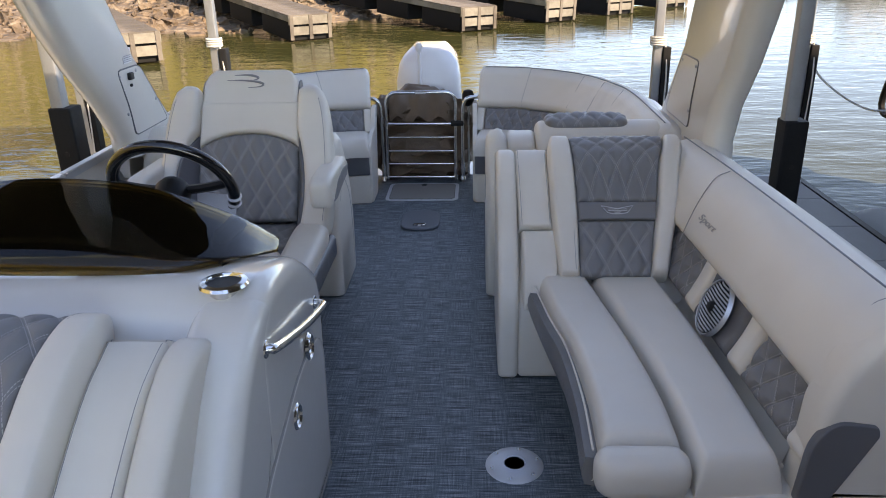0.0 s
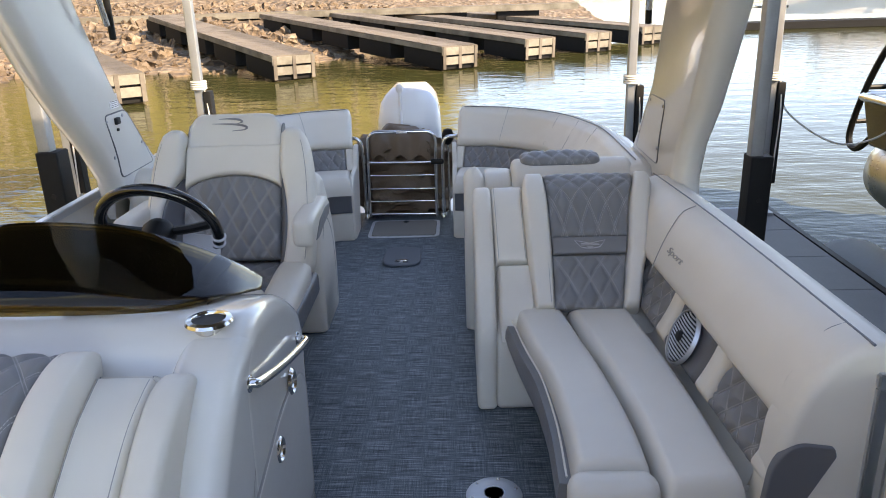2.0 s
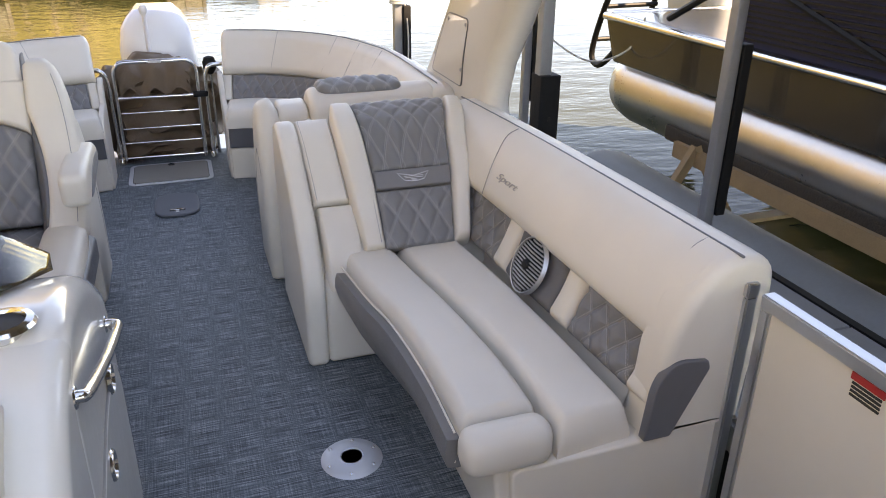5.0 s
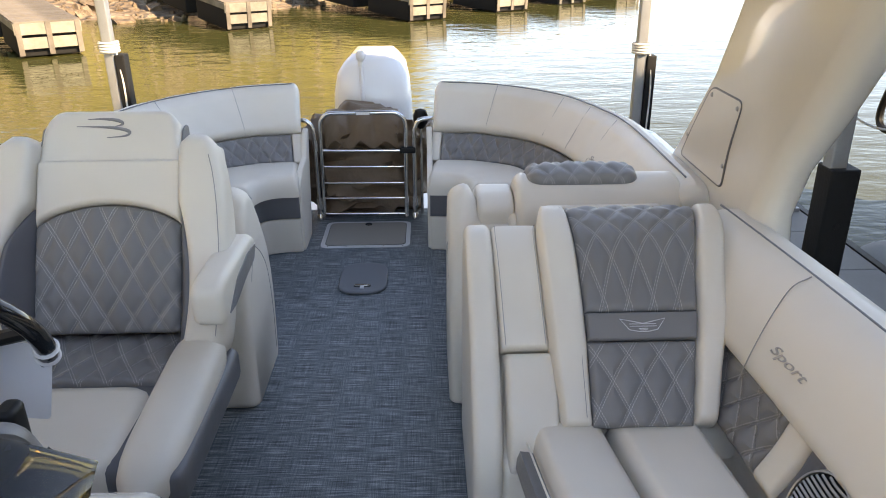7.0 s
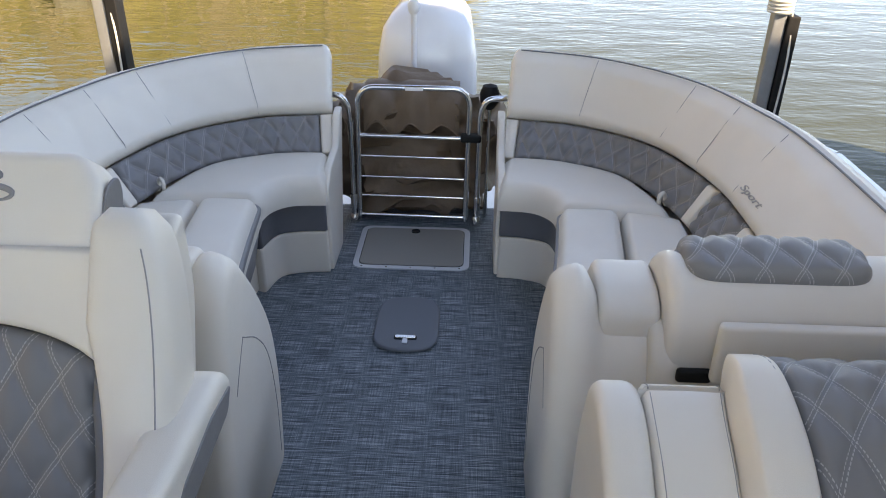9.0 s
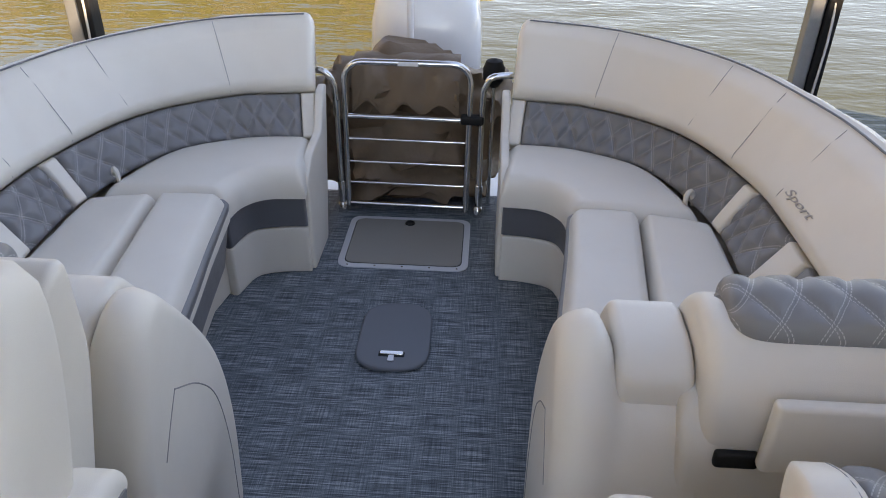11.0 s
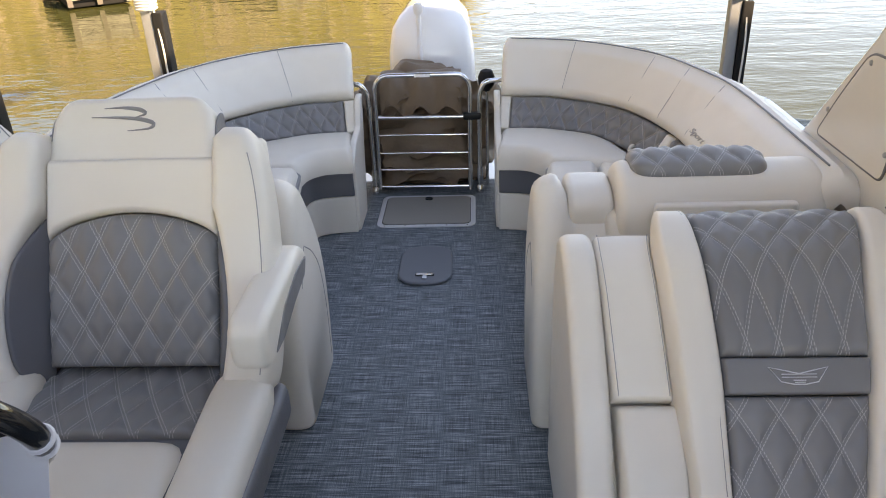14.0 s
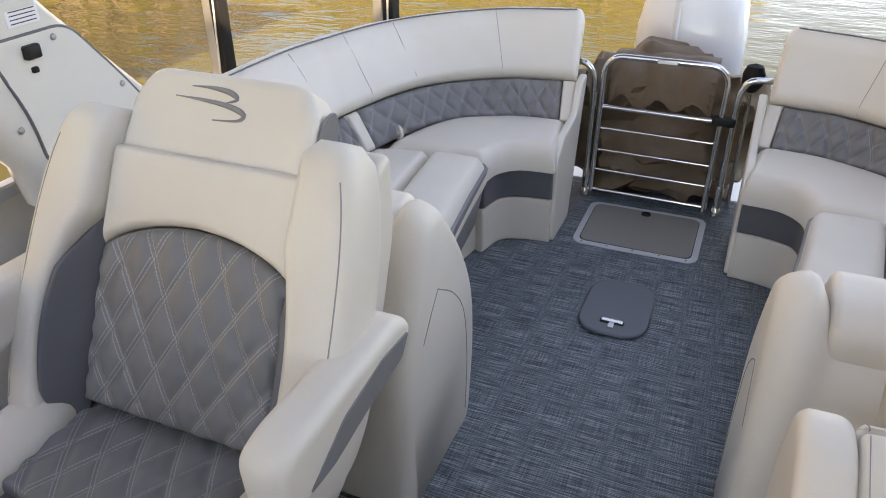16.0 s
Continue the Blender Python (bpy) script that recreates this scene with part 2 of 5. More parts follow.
def part(name, bm, material, parent=None, label="", sharp=38):
    """One mesh object from a bmesh, under a thing or a part."""
    finish(bm, sharp)
    me = bpy.data.meshes.new(name)
    bm.to_mesh(me)
    bm.free()
    me.materials.append(material)
    ob = new(name, me)
    if parent is not None:
        ob.parent = parent
    return tagged(ob, label)


def thing(name, label, category, group="", kind="", at=(0, 0, 0)):
    e = new(name)
    e.empty_display_size = 0.1
    e.location = at
    return tagged(e, label, category, group, kind)


def V(*a):
    return Vector(a)


def spl(pts):
    """A Catmull-Rom curve through points, over 0..1."""
    P = [Vector(p) for p in pts]
    k = len(P) - 1

    def f(u):
        s = min(max(u, 0.0), 1.0) * k
        i = min(int(s), k - 1)
        t = s - i
        b, c = P[i], P[i + 1]
        a = P[i - 1] if i else b + (b - c)
        d = P[i + 2] if i + 2 <= k else c + (c - b)
        return 0.5 * (2 * b + (c - a) * t + (2 * a - 5 * b + 4 * c - d) * t * t + (3 * b - a - 3 * c + d) * t ** 3)
    return f


def net(curves):
    """A smooth surface S(u, v) through curves of points."""
    C = [spl(c) for c in curves]
    return lambda u, v: spl([c(u) for c in C])(v)


def samples(width, r, step):
    """Parameters over 0..1, crowded along the rounded rims."""
    w = max(width, 1e-4)
    k = min(r / w, 0.45)
    rim = [k * q for q in (0, 0.04, 0.14, 0.3, 0.5, 0.75)]
    nmid = max(2, int(round((1 - 2 * k) * w / step)))
    mid = [k + (1 - 2 * k) * i / nmid for i in range(nmid + 1)]
    return rim + mid + [1 - q for q in reversed(rim)]


def arc_h(d, r):
    q = 1 - min(max(d / r, 0.0), 1.0)
    return math.sqrt(max(0.0, 1 - q * q))


def pad(S, th, r, quilt=None, back=0.01, crown=0.0, flip=False, step=0.03, folds=0.0, rims=(1, 1, 1, 1)):
    """An upholstered pad on the surface S: rounded rims, swollen middle, diamond quilting (du, dv, depth) where wanted."""
    def length(f):
        q = [f(i / 24) for i in range(25)]
        return sum((b - a).length for a, b in zip(q, q[1:]))
    wu, wv = length(lambda a: S(a, 0.5)), length(lambda a: S(0.5, a))
    if quilt:
        step = 0.007
    us, vs = samples(wu, r, step), samples(wv, r, step)
    bm = bmesh.new()
    uvl = bm.loops.layers.uv.new("UVMap")
    grid, uvs = [], {}
    e = 1e-3
    for v in vs:
        row = []
        for u in us:
            p = S(u, v)
            du = S(min(u + e, 1), v) - S(max(u - e, 0), v)
            dv = S(u, min(v + e, 1)) - S(u, max(v - e, 0))
            nrm = du.cross(dv).normalized() * (-1 if flip else 1)
            hu = min(arc_h(u * wu, r) if rims[0] else 1, arc_h((1 - u) * wu, r) if rims[1] else 1)
            hv = min(arc_h(v * wv, r) if rims[2] else 1, arc_h((1 - v) * wv, r) if rims[3] else 1)
            h = th * hu * hv + crown * math.sin(math.pi * u) * math.sin(math.pi * v)
            a, b = (u - 0.5) * wu, (v - 0.5) * wv
            if quilt:
                qu, qv, dep = quilt
                k = 1 / math.hypot(1 / qu, 1 / qv)
                g = 0
                for s in (a / qu + b / qv, a / qu - b / qv):
                    d = abs(s - round(s)) * k
                    g = max(g, math.exp(-(d / (0.16 * k)) ** 1.4))
                h -= dep * g * hu * hv
            if folds:
                h += folds * noise.noise((a * 9, b * 9, wu * 7)) * hu * hv
            w = bm.verts.new(p + nrm * h)
            uvs[w] = (a, b)
            row.append(w)
        grid.append(row)
    for i in range(len(vs) - 1):
        for j in range(len(us) - 1):
            f = bm.faces.new((grid[i][j], grid[i][j + 1], grid[i + 1][j + 1], grid[i + 1][j]))
            for lp in f.loops:
                lp[uvl].uv = uvs[lp.vert]
    low = []
    for i, v in enumerate(vs):
        row = []
        for j, u in enumerate(us):
            p = S(u, v)
            du = S(min(u + e, 1), v) - S(max(u - e, 0), v)
            dv = S(u, min(v + e, 1)) - S(u, max(v - e, 0))
            row.append(bm.verts.new(p - du.cross(dv).normalized() * (-back if flip else back)))
        low.append(row)
    for i in range(len(vs) - 1):
        for j in range(len(us) - 1):
            bm.faces.new((low[i][j], low[i + 1][j], low[i + 1][j + 1], low[i][j + 1]))
    loop = [(0, j) for j in range(len(us))] + [(i, len(us) - 1) for i in range(1, len(vs))] + [(len(vs) - 1, j) for j in range(len(us) - 2, -1, -1)] + [(i, 0) for i in range(len(vs) - 2, 0, -1)]
    for (a, b), (c, d) in zip(loop, loop[1:] + loop[:1]):
        bm.faces.new((grid[a][b], low[a][b], low[c][d], grid[c][d]))
    return bm


def round_poly(pts, r, n=5):
    """A 2D polygon with rounded corners; r one radius or one a corner."""
    out = []
    k = len(pts)
    for i in range(k):
        a, b, c = (Vector((*pts[(i + d) % k], 0)).to_2d() for d in (-1, 0, 1))
        rr = r[i] if isinstance(r, (list, tuple)) else r
        da, dc = (a - b), (c - b)
        q = min(rr, da.length * 0.49, dc.length * 0.49)
        p0, p1 = b + da.normalized() * q, b + dc.normalized() * q
        if rr <= 0:
            out.append(b)
            continue
        for j in range(n + 1):
            t = j / n
            out.append((1 - t) ** 2 * p0 + 2 * t * (1 - t) * b + t * t * p1)
    return out


def slab(outline, o, ex, ey, depth, r=0.01, seg=4):
    """A plate of that outline (in the plane ex, ey at o), with rounded rims."""
    O, X, Y = Vector(o), Vector(ex).normalized(), Vector(ey).normalized()
    Z = X.cross(Y)
    P = [Vector(p) for p in outline]
    P = [p for i, p in enumerate(P) if (p - P[i - 1]).length > 1e-6]
    area = sum(a.x * b.y - b.x * a.y for a, b in zip(P, P[1:] + P[:1]))
    if area < 0:
        P.reverse()
    k = len(P)

    def shrink(ins):
        """The outline drawn in by ins; corners that run together close up."""
        Q = [p.copy() for p in P]
        n = max(1, int(math.ceil(ins / 0.004)))
        for _ in range(n if ins > 0 else 0):
            old = [q.copy() for q in Q]
            for i in range(k):
                a, b = old[(i + 1) % k] - old[i], old[i] - old[i - 1]
                t = (a.normalized() if a.length > 1e-6 else Vector((0, 0))) + (b.normalized() if b.length > 1e-6 else Vector((0, 0)))
                if t.length < 1e-6:
                    j = 1
                    t = old[(i + 2) % k] - old[i - 2]
                t = t.normalized()
                Q[i] = old[i] + Vector((-t.y, t.x)) * (ins / n)
            for _p in range(3):
                for i in range(k):
                    j = (i + 1) % k
                    if (Q[j] - Q[i]).dot(P[j] - P[i]) < 0:
                        m = (Q[i] + Q[j]) / 2
                        Q[i], Q[j] = m.copy(), m.copy()
        return Q
    bm = bmesh.new()
    rings = []
    prof = [(r * (1 - math.sin(q)), r * (1 - math.cos(q))) for q in (i / seg * math.pi / 2 for i in range(seg + 1))]
    prof = [(r, 0.0)] + prof
    levels = prof + [(i_, depth - d_) for i_, d_ in reversed(prof)]
    for ins, d in levels:
        Q = shrink(ins)
        if len(rings) in (0, len(levels) - 1):
            mid = sum(Q, Vector((0, 0))) / k
            Q = [q + (mid - q) * 0.05 for q in Q]
        rings.append([bm.verts.new(O + X * p.x + Y * p.y + Z * d) for p in Q])
    for a, b in zip(rings, rings[1:]):
        for i in range(k):
            bm.faces.new((a[i], a[(i + 1) % k], b[(i + 1) % k], b[i]))
    bm.faces.new(rings[0][::-1])
    bm.faces.new(rings[-1])
    bmesh.ops.remove_doubles(bm, verts=bm.verts, dist=2e-4)
    bmesh.ops.dissolve_degenerate(bm, edges=bm.edges, dist=1e-5)
    return bm


def on_pad(S, th, r, flip, u, v, lift=0.0003):
    """A point on the face of a pad."""
    def length(f):
        q = [f(i / 12) for i in range(13)]
        return sum((b - a).length for a, b in zip(q, q[1:]))
    wu, wv, e = length(lambda a: S(a, 0.5)), length(lambda a: S(0.5, a)), 1e-3
    du = S(min(u + e, 1), v) - S(max(u - e, 0), v)
    dv = S(u, min(v + e, 1)) - S(u, max(v - e, 0))
    n = du.cross(dv).normalized() * (-1 if flip else 1)
    h = th * min(arc_h(u * wu, r), arc_h((1 - u) * wu, r)) * min(arc_h(v * wv, r), arc_h((1 - v) * wv, r))
    return S(u, v) + n * (h + lift)


def stitch(S, th, r, flip, path, parent, n=28):
    """A row of stitching over a pad, along (u, v) points."""
    f = spl([(a, b, 0) for a, b in path])
    pts = [on_pad(S, th, r, flip, f(i / n).x, f(i / n).y) for i in range(n + 1)]
    return part("stitching", tube(pts, 0.0011, 5), THREAD, parent)


def rbox(x0, x1, y0, y1, z0, z1, r=0.01, rc=None):
    """A box with rounded rims and upright corners."""
    rc = max(1.7 * r, rc or 0)
    return slab(round_poly([(x0, y0), (x1, y0), (x1, y1), (x0, y1)], rc, 4), (0, 0, z0), (1, 0, 0), (0, 1, 0), z1 - z0, r, 3)


def bars(boxes):
    """Plain bars or boards joined in one mesh: (x0, x1, y0, y1, z0, z1)."""
    bm = bmesh.new()
    for b in boxes:
        x0, x1, y0, y1, z0, z1 = b
        vs = [bm.verts.new((x, y, z)) for z in (z0, z1) for x, y in ((x0, y0), (x1, y0), (x1, y1), (x0, y1))]
        for f in ((0, 3, 2, 1), (4, 5, 6, 7), (0, 1, 5, 4), (1, 2, 6, 5), (2, 3, 7, 6), (3, 0, 4, 7)):
            bm.faces.new([vs[i] for i in f])
    return bm


def loft(rings, cap=True):
    bm = bmesh.new()
    R = [[bm.verts.new(p) for p in ring] for ring in rings]
    k = len(R[0])
    for a, b in zip(R, R[1:]):
        for i in range(k):
            bm.faces.new((a[i], a[(i + 1) % k], b[(i + 1) % k], b[i]))
    if cap:
        bm.faces.new(R[0][::-1])
        bm.faces.new(R[-1])
    return bm


def tube(pts, r, seg=10, n=None, closed=False, bm=None):
    """A round bar along a smooth path (n samples), or along the points as they are."""
    if n:
        f = spl(list(pts) + ([pts[0]] if closed else []))
        pts = [f(i / n) for i in range(n if closed else n + 1)]
    P = [Vector(p) for p in pts]
    bm = bm or bmesh.new()
    up = Vector((0.13, 0.21, 1)).normalized()
    rings = []
    k = len(P)
    for i, p in enumerate(P):
        a = P[i - 1] if (i or closed) else p
        b = P[(i + 1) % k] if (i < k - 1 or closed) else p
        t = (b - a).normalized()
        x = t.cross(up)
        if x.length < 0.05:
            x = t.cross(Vector((1, 0, 0)))
        x.normalize()
        y = x.cross(t)
        rr = r(i / max(1, k - 1)) if callable(r) else r
        rings.append([bm.verts.new(p + x * rr * math.cos(q) + y * rr * math.sin(q)) for q in (j / seg * 2 * math.pi for j in range(seg))])
        up = y
    pairs = list(zip(rings, rings[1:])) + ([(rings[-1], rings[0])] if closed else [])
    for a, b in pairs:
        s = 0
        if closed and a is rings[-1]:
            s = min(range(seg), key=lambda q: sum((a[j].co - b[(j + q) % seg].co).length for j in range(seg)))
        for i in range(seg):
            bm.faces.new((a[i], a[(i + 1) % seg], b[(i + 1 + s) % seg], b[(i + s) % seg]))
    if not closed:
        bm.faces.new(rings[0][::-1])
        bm.faces.new(rings[-1])
    return bm


def lathe(profile, seg=32, m=None):
    """A turned shape from (radius, height) pairs round z."""
    rings = [[Vector((max(r, 1e-4) * math.cos(a), max(r, 1e-4) * math.sin(a), z)) for a in (i / seg * 2 * math.pi for i in range(seg))] for r, z in profile]
    bm = loft(rings)
    if m is not None:
        bm.transform(m)
    return bm


def words(text, size, m, depth=0.0008, shear=0.0, align="CENTER"):
    """Lettering as a mesh, in the built-in font."""
    c = bpy.data.curves.new("lettering", "FONT")
    c.body, c.size, c.extrude, c.shear, c.align_x = text, size, depth, shear, align
    ob = bpy.data.objects.new("lettering", c)
    me = bpy.data.meshes.new_from_object(ob)
    bm = bmesh.new()
    bm.from_mesh(me)
    bm.transform(m)
    bpy.data.objects.remove(ob)
    bpy.data.curves.remove(c)
    bpy.data.meshes.remove(me)
    return bm


def seam(name, pts, parent, r=0.0016, n=24, material=None):
    return part(name, tube(pts, r, 5, n), material or THREAD, parent)

# ---- setting: lake, bank, hills, docks, roof ----
WATER_Z = -0.75


def sheet(x0, x1, y0, y1, nx, ny, zf):
    bm = bmesh.new()
    g = [[bm.verts.new((x0 + (x1 - x0) * i / nx, y0 + (y1 - y0) * j / ny, 0)) for i in range(nx + 1)] for j in range(ny + 1)]
    for row in g:
        for w in row:
            w.co.z = zf(w.co.x, w.co.y)
    for j in range(ny):
        for i in range(nx):
            bm.faces.new((g[j][i], g[j][i + 1], g[j + 1][i + 1], g[j + 1][i]))
    return bm


tagged(part("water", sheet(-900, 900, -900, 900, 2, 2, lambda x, y: WATER_Z), WATER), "calm green lake water with small ripples", "water", kind="structure")


def bank_z(x, y):
    edge = 25 + 1.35 * (x + 6) if x > -6 else 25 + 0.2 * (x + 6)
    d = max(min(y - edge, 40), -8)
    return WATER_Z + 0.085 * d + 0.16 * noise.noise((x * 0.9, y * 0.9, 0)) + 0.07 * noise.noise((x * 3, y * 3, 4))


tagged(part("ground", sheet(-60, 9, 16, 80, 150, 130, bank_z), BANK), "stony brown clay lake bank at low water", "ground", kind="structure")


def hill_z(x, y):
    left = (-(x + 0.3 * y) - 13) * 0.75
    behind = (y - 52 - 5 * max(0, x + 8)) * 0.62
    return WATER_Z - 0.4 + min(max(-0.6, left, behind), 25) + 1.6 * noise.noise((x * 0.07, y * 0.07, 1)) * (max(left, behind) > 1)


tagged(part("backdrop", sheet(-160, 40, -40, 120, 90, 80, hill_z), HILL), "sunlit autumn hillside across the cove", "hillside", kind="structure")

# added unseen shore: closes the horizon and covers low sky in the water's reflection
tagged(part("backdrop", sheet(10, 520, 230, 420, 60, 30, lambda x, y: WATER_Z - 0.5 + min(max(0, y - 240) * 0.3, 9 + 4 * noise.noise((x * 0.012, y * 0.01, 3)))), HILL), "low unseen shore added far across the lake to close the horizon", "hillside", kind="structure")

woods = bmesh.new()
rng = random.Random(5)
for i in range(330):
    if i % 2:
        y = rng.uniform(-10, 60)
        x = -(13 + rng.uniform(1, 26)) - 0.3 * y
    else:
        x = rng.uniform(-60, -5)
        y = 54 + rng.uniform(0, 30) + 5 * max(0, x + 8)
    z = hill_z(x, y) - 0.3
    h = rng.uniform(6, 13)
    lean = rng.uniform(-0.6, 0.6)
    tube([(x, y, z), (x + lean * 0.4, y, z + h * 0.5), (x + lean, y + lean, z + h)], lambda t: 0.2 * (1 - 0.85 * t), 5, None, False, woods)
    for k in range(5):
        q = rng.uniform(0.35, 0.9)
        a = rng.uniform(0, 6.28)
        p = Vector((x + lean * q, y + lean * q * 0.5, z + h * q))
        tube([p, p + Vector((math.cos(a) * h * 0.13, math.sin(a) * h * 0.13, h * 0.12))], 0.05, 4, None, False, woods)
tagged(part("bare_woods", woods, BARK), "pale bare trees standing on the hillside", "trees", kind="stuff")

# stones on the bank
stones = bmesh.new()


def stone_at(bm, m):
    """A rough eight-cornered stone."""
    c = [bm.verts.new(m @ Vector((sx * rng.uniform(0.6, 1), sy * rng.uniform(0.6, 1), sz * rng.uniform(0.6, 1)))) for sx in (-1, 1) for sy in (-1, 1) for sz in (-1, 1)]
    for f in ((0, 1, 3, 2), (4, 6, 7, 5), (0, 4, 5, 1), (2, 3, 7, 6), (0, 2, 6, 4), (1, 5, 7, 3)):
        bm.faces.new([c[i] for i in f])


for i in range(2200):
    x, y = rng.uniform(-22, 4), rng.uniform(22, 44)
    z = bank_z(x, y)
    if z < WATER_Z - 0.1:
        continue
    s = 0.07 + 0.27 * rng.random() ** 3
    m = Matrix.Translation((x, y, z)) @ Euler((rng.random() * 3, rng.random() * 3, rng.random() * 3)).to_matrix().to_4x4() @ Matrix.Diagonal((s, s * rng.uniform(0.6, 1), s * rng.uniform(0.4, 0.8), 1))
    stone_at(stones, m)
tagged(part("loose_stones", stones, BANK), "loose brown stones scattered on the bank", "stones", kind="stuff")

boards_later = []


def dock_finger(end, way, length, width, z_end, rise):
    """A stranded floating dock finger: board deck on beams, pale fascia, black float tubs; it climbs towards the shore."""
    e = thing("dock_finger", "weathered grey wooden dock finger on black float tubs", "dock", "row of empty dock fingers", at=(0, 0, 0))
    ang = math.atan2(way[1], way[0])
    m = Matrix.Translation((end[0], end[1], z_end)) @ Matrix.Rotation(ang, 4, "Z") @ Matrix.Rotation(-math.atan(rise), 4, "Y")
    w = width / 2

    def piece(name, bm, material, label=""):
        bm.transform(m)
        return part(name, bm, material, e, label)
    piece("fascia", bars([(0, length, -w - 0.05, -w, -0.14, 0.0)]), FLOATWOOD)
    piece("fascia", bars([(0, length, w, w + 0.05, -0.14, 0.0)]), FLOATWOOD)
    piece("end_fascia", bars([(-0.05, 0, -w - 0.05, w + 0.05, -0.22, -0.005)]), FLOATWOOD)
    piece("end_fascia", bars([(-0.04, 0, -w, w, -0.5, -0.28)]), FLOATWOOD)
    for y in (-w + 0.02, 0, w - 0.02):
        piece("end_post", bars([(-0.07, -0.045, y - 0.05, y + 0.05, -0.62, 0.02)]), OLDWOOD)
    x = 0.05
    while x < length - 1.5:
        piece("float_tub", rbox(x, x + 2.2, -w - 0.02, w + 0.02, -0.66, -0.145, 0.03), FLOATBLACK)
        for q in (0.3, 1.4):
            piece("float_strap", bars([(x + q, x + q + 0.1, -w - 0.04, -w - 0.015, -0.6, -0.14)]), FLOATWOOD)
        x += 3.1
    k = int(length / 0.15)
    boards_later.append((e, m, k, width))
    return e


FINGERS = [((-7.3, 17.0), 7, -0.07, 0.03), ((-4.2, 21.3), 14, -0.08, 0.062), ((0.4, 22.9), 15, -0.08, 0.05), ((3.0, 25.2), 16, -0.08, 0.045), ((5.3, 27.6), 17, -0.1, 0.04), ((7.9, 30.4), 18, -0.1, 0.034)]
for end, ln, ze, rise in FINGERS:
    dock_finger(end, (-0.56, 0.83), ln, 1.15, ze, rise)
main = thing("shore_dock", "long weathered main dock along the shore", "dock")
part("deck", bars([(-26, 6, 33.5, 35.0, 0.62, 0.72)]), OLDWOOD, main).location = (0, 3.5, 0)
part("fascia", bars([(-26, 6, 33.42, 33.5, 0.45, 0.73)]), FLOATWOOD, main).location = (0, 3.5, 0)
for i in range(9):
    part("float_tub", rbox(-25 + i * 3.4, -23 + i * 3.4, 37.1, 38.3, 0.0, 0.62, 0.05), FLOATBLACK, main)

# slip docks beside the boat
slip = thing("slip_dock_right", "grey plastic-decked slip dock beside the boat", "dock", kind="structure")
part("frame", bars([(1.95, 2.96, -4.0, 6.22, -0.42, -0.3)]), GALV, slip)
part("edge_rail", bars([(2.93, 2.975, -4.0, 6.23, -0.38, -0.262)]), BLACK, slip)
part("end_rail", bars([(1.95, 2.93, 6.2, 6.235, -0.38, -0.266)]), GALV, slip)
part("dock_float", rbox(2.0, 2.9, -4, 6.1, -1.1, -0.43, 0.05), FLOATBLACK, slip)
left_slip = thing("slip_dock_left", "pale beige slip dock across the water gap", "dock", kind="structure")
part("frame", bars([(-3.4, -2.2, -4.0, 6.4, -0.42, -0.3)]), GALV, left_slip)
part("dock_float", rbox(-3.3, -2.3, -4, 6.3, -1.1, -0.43, 0.05), FLOATBLACK, left_slip)
k = 0
y = -4.0
plank_r = bars([(0, 0.96, 0, 0.596, -0.03, 0)])
plank_l = bars([(0, 1.18, 0, 0.296, -0.03, 0)])
meshes = []
for bm, mt in ((plank_r, DOCKGREY), (plank_l, LEFTDOCK)):
    bmesh.ops.bevel(bm, geom=bm.edges[:], offset=0.006, segments=1, affect="EDGES")
    me = bpy.data.meshes.new("deck_board")
    bm.to_mesh(me)
    bm.free()
    me.materials.append(mt)
    meshes.append(me)
for j in range(17):
    o = new("deck_panel", meshes[0])
    o.parent, o.location = slip, (1.962, -4.0 + 0.6 * j, -0.265)
for j in range(34):
    o = new("deck_board", meshes[1])
    o.parent, o.location = left_slip, (-3.39, -4.0 + 0.3 * j, -0.265)

# unseen slip roof; sheets placed to block the sun and darken windscreen reflections
roof = thing("unseen_slip_roof", "unseen sheet-metal roof pieces added to shade the boat slips", "roof", kind="structure")
part("roof_sheet", bars([(2.4, 16, -14, 3.0, 4.2, 4.26)]), ROOF, roof)
part("roof_sheet", bars([(-4.4, 0.2, 2.0, 6.4, 4.2, 4.26)]), ROOF, roof)
for yb in (-13.5, -9.5, -5.5, -1.5, 2.5):
    part("roof_beam", bars([(-4.4, 16, yb, yb + 0.12, 3.95, 4.2)]), GALV, roof)
for xb in (-4.4, 0.1, 2.4, 6.5, 11, 15.8):
    part("roof_purlin", bars([(xb, xb + 0.12, -14, 3.0, 3.8, 3.95)]), GALV, roof)


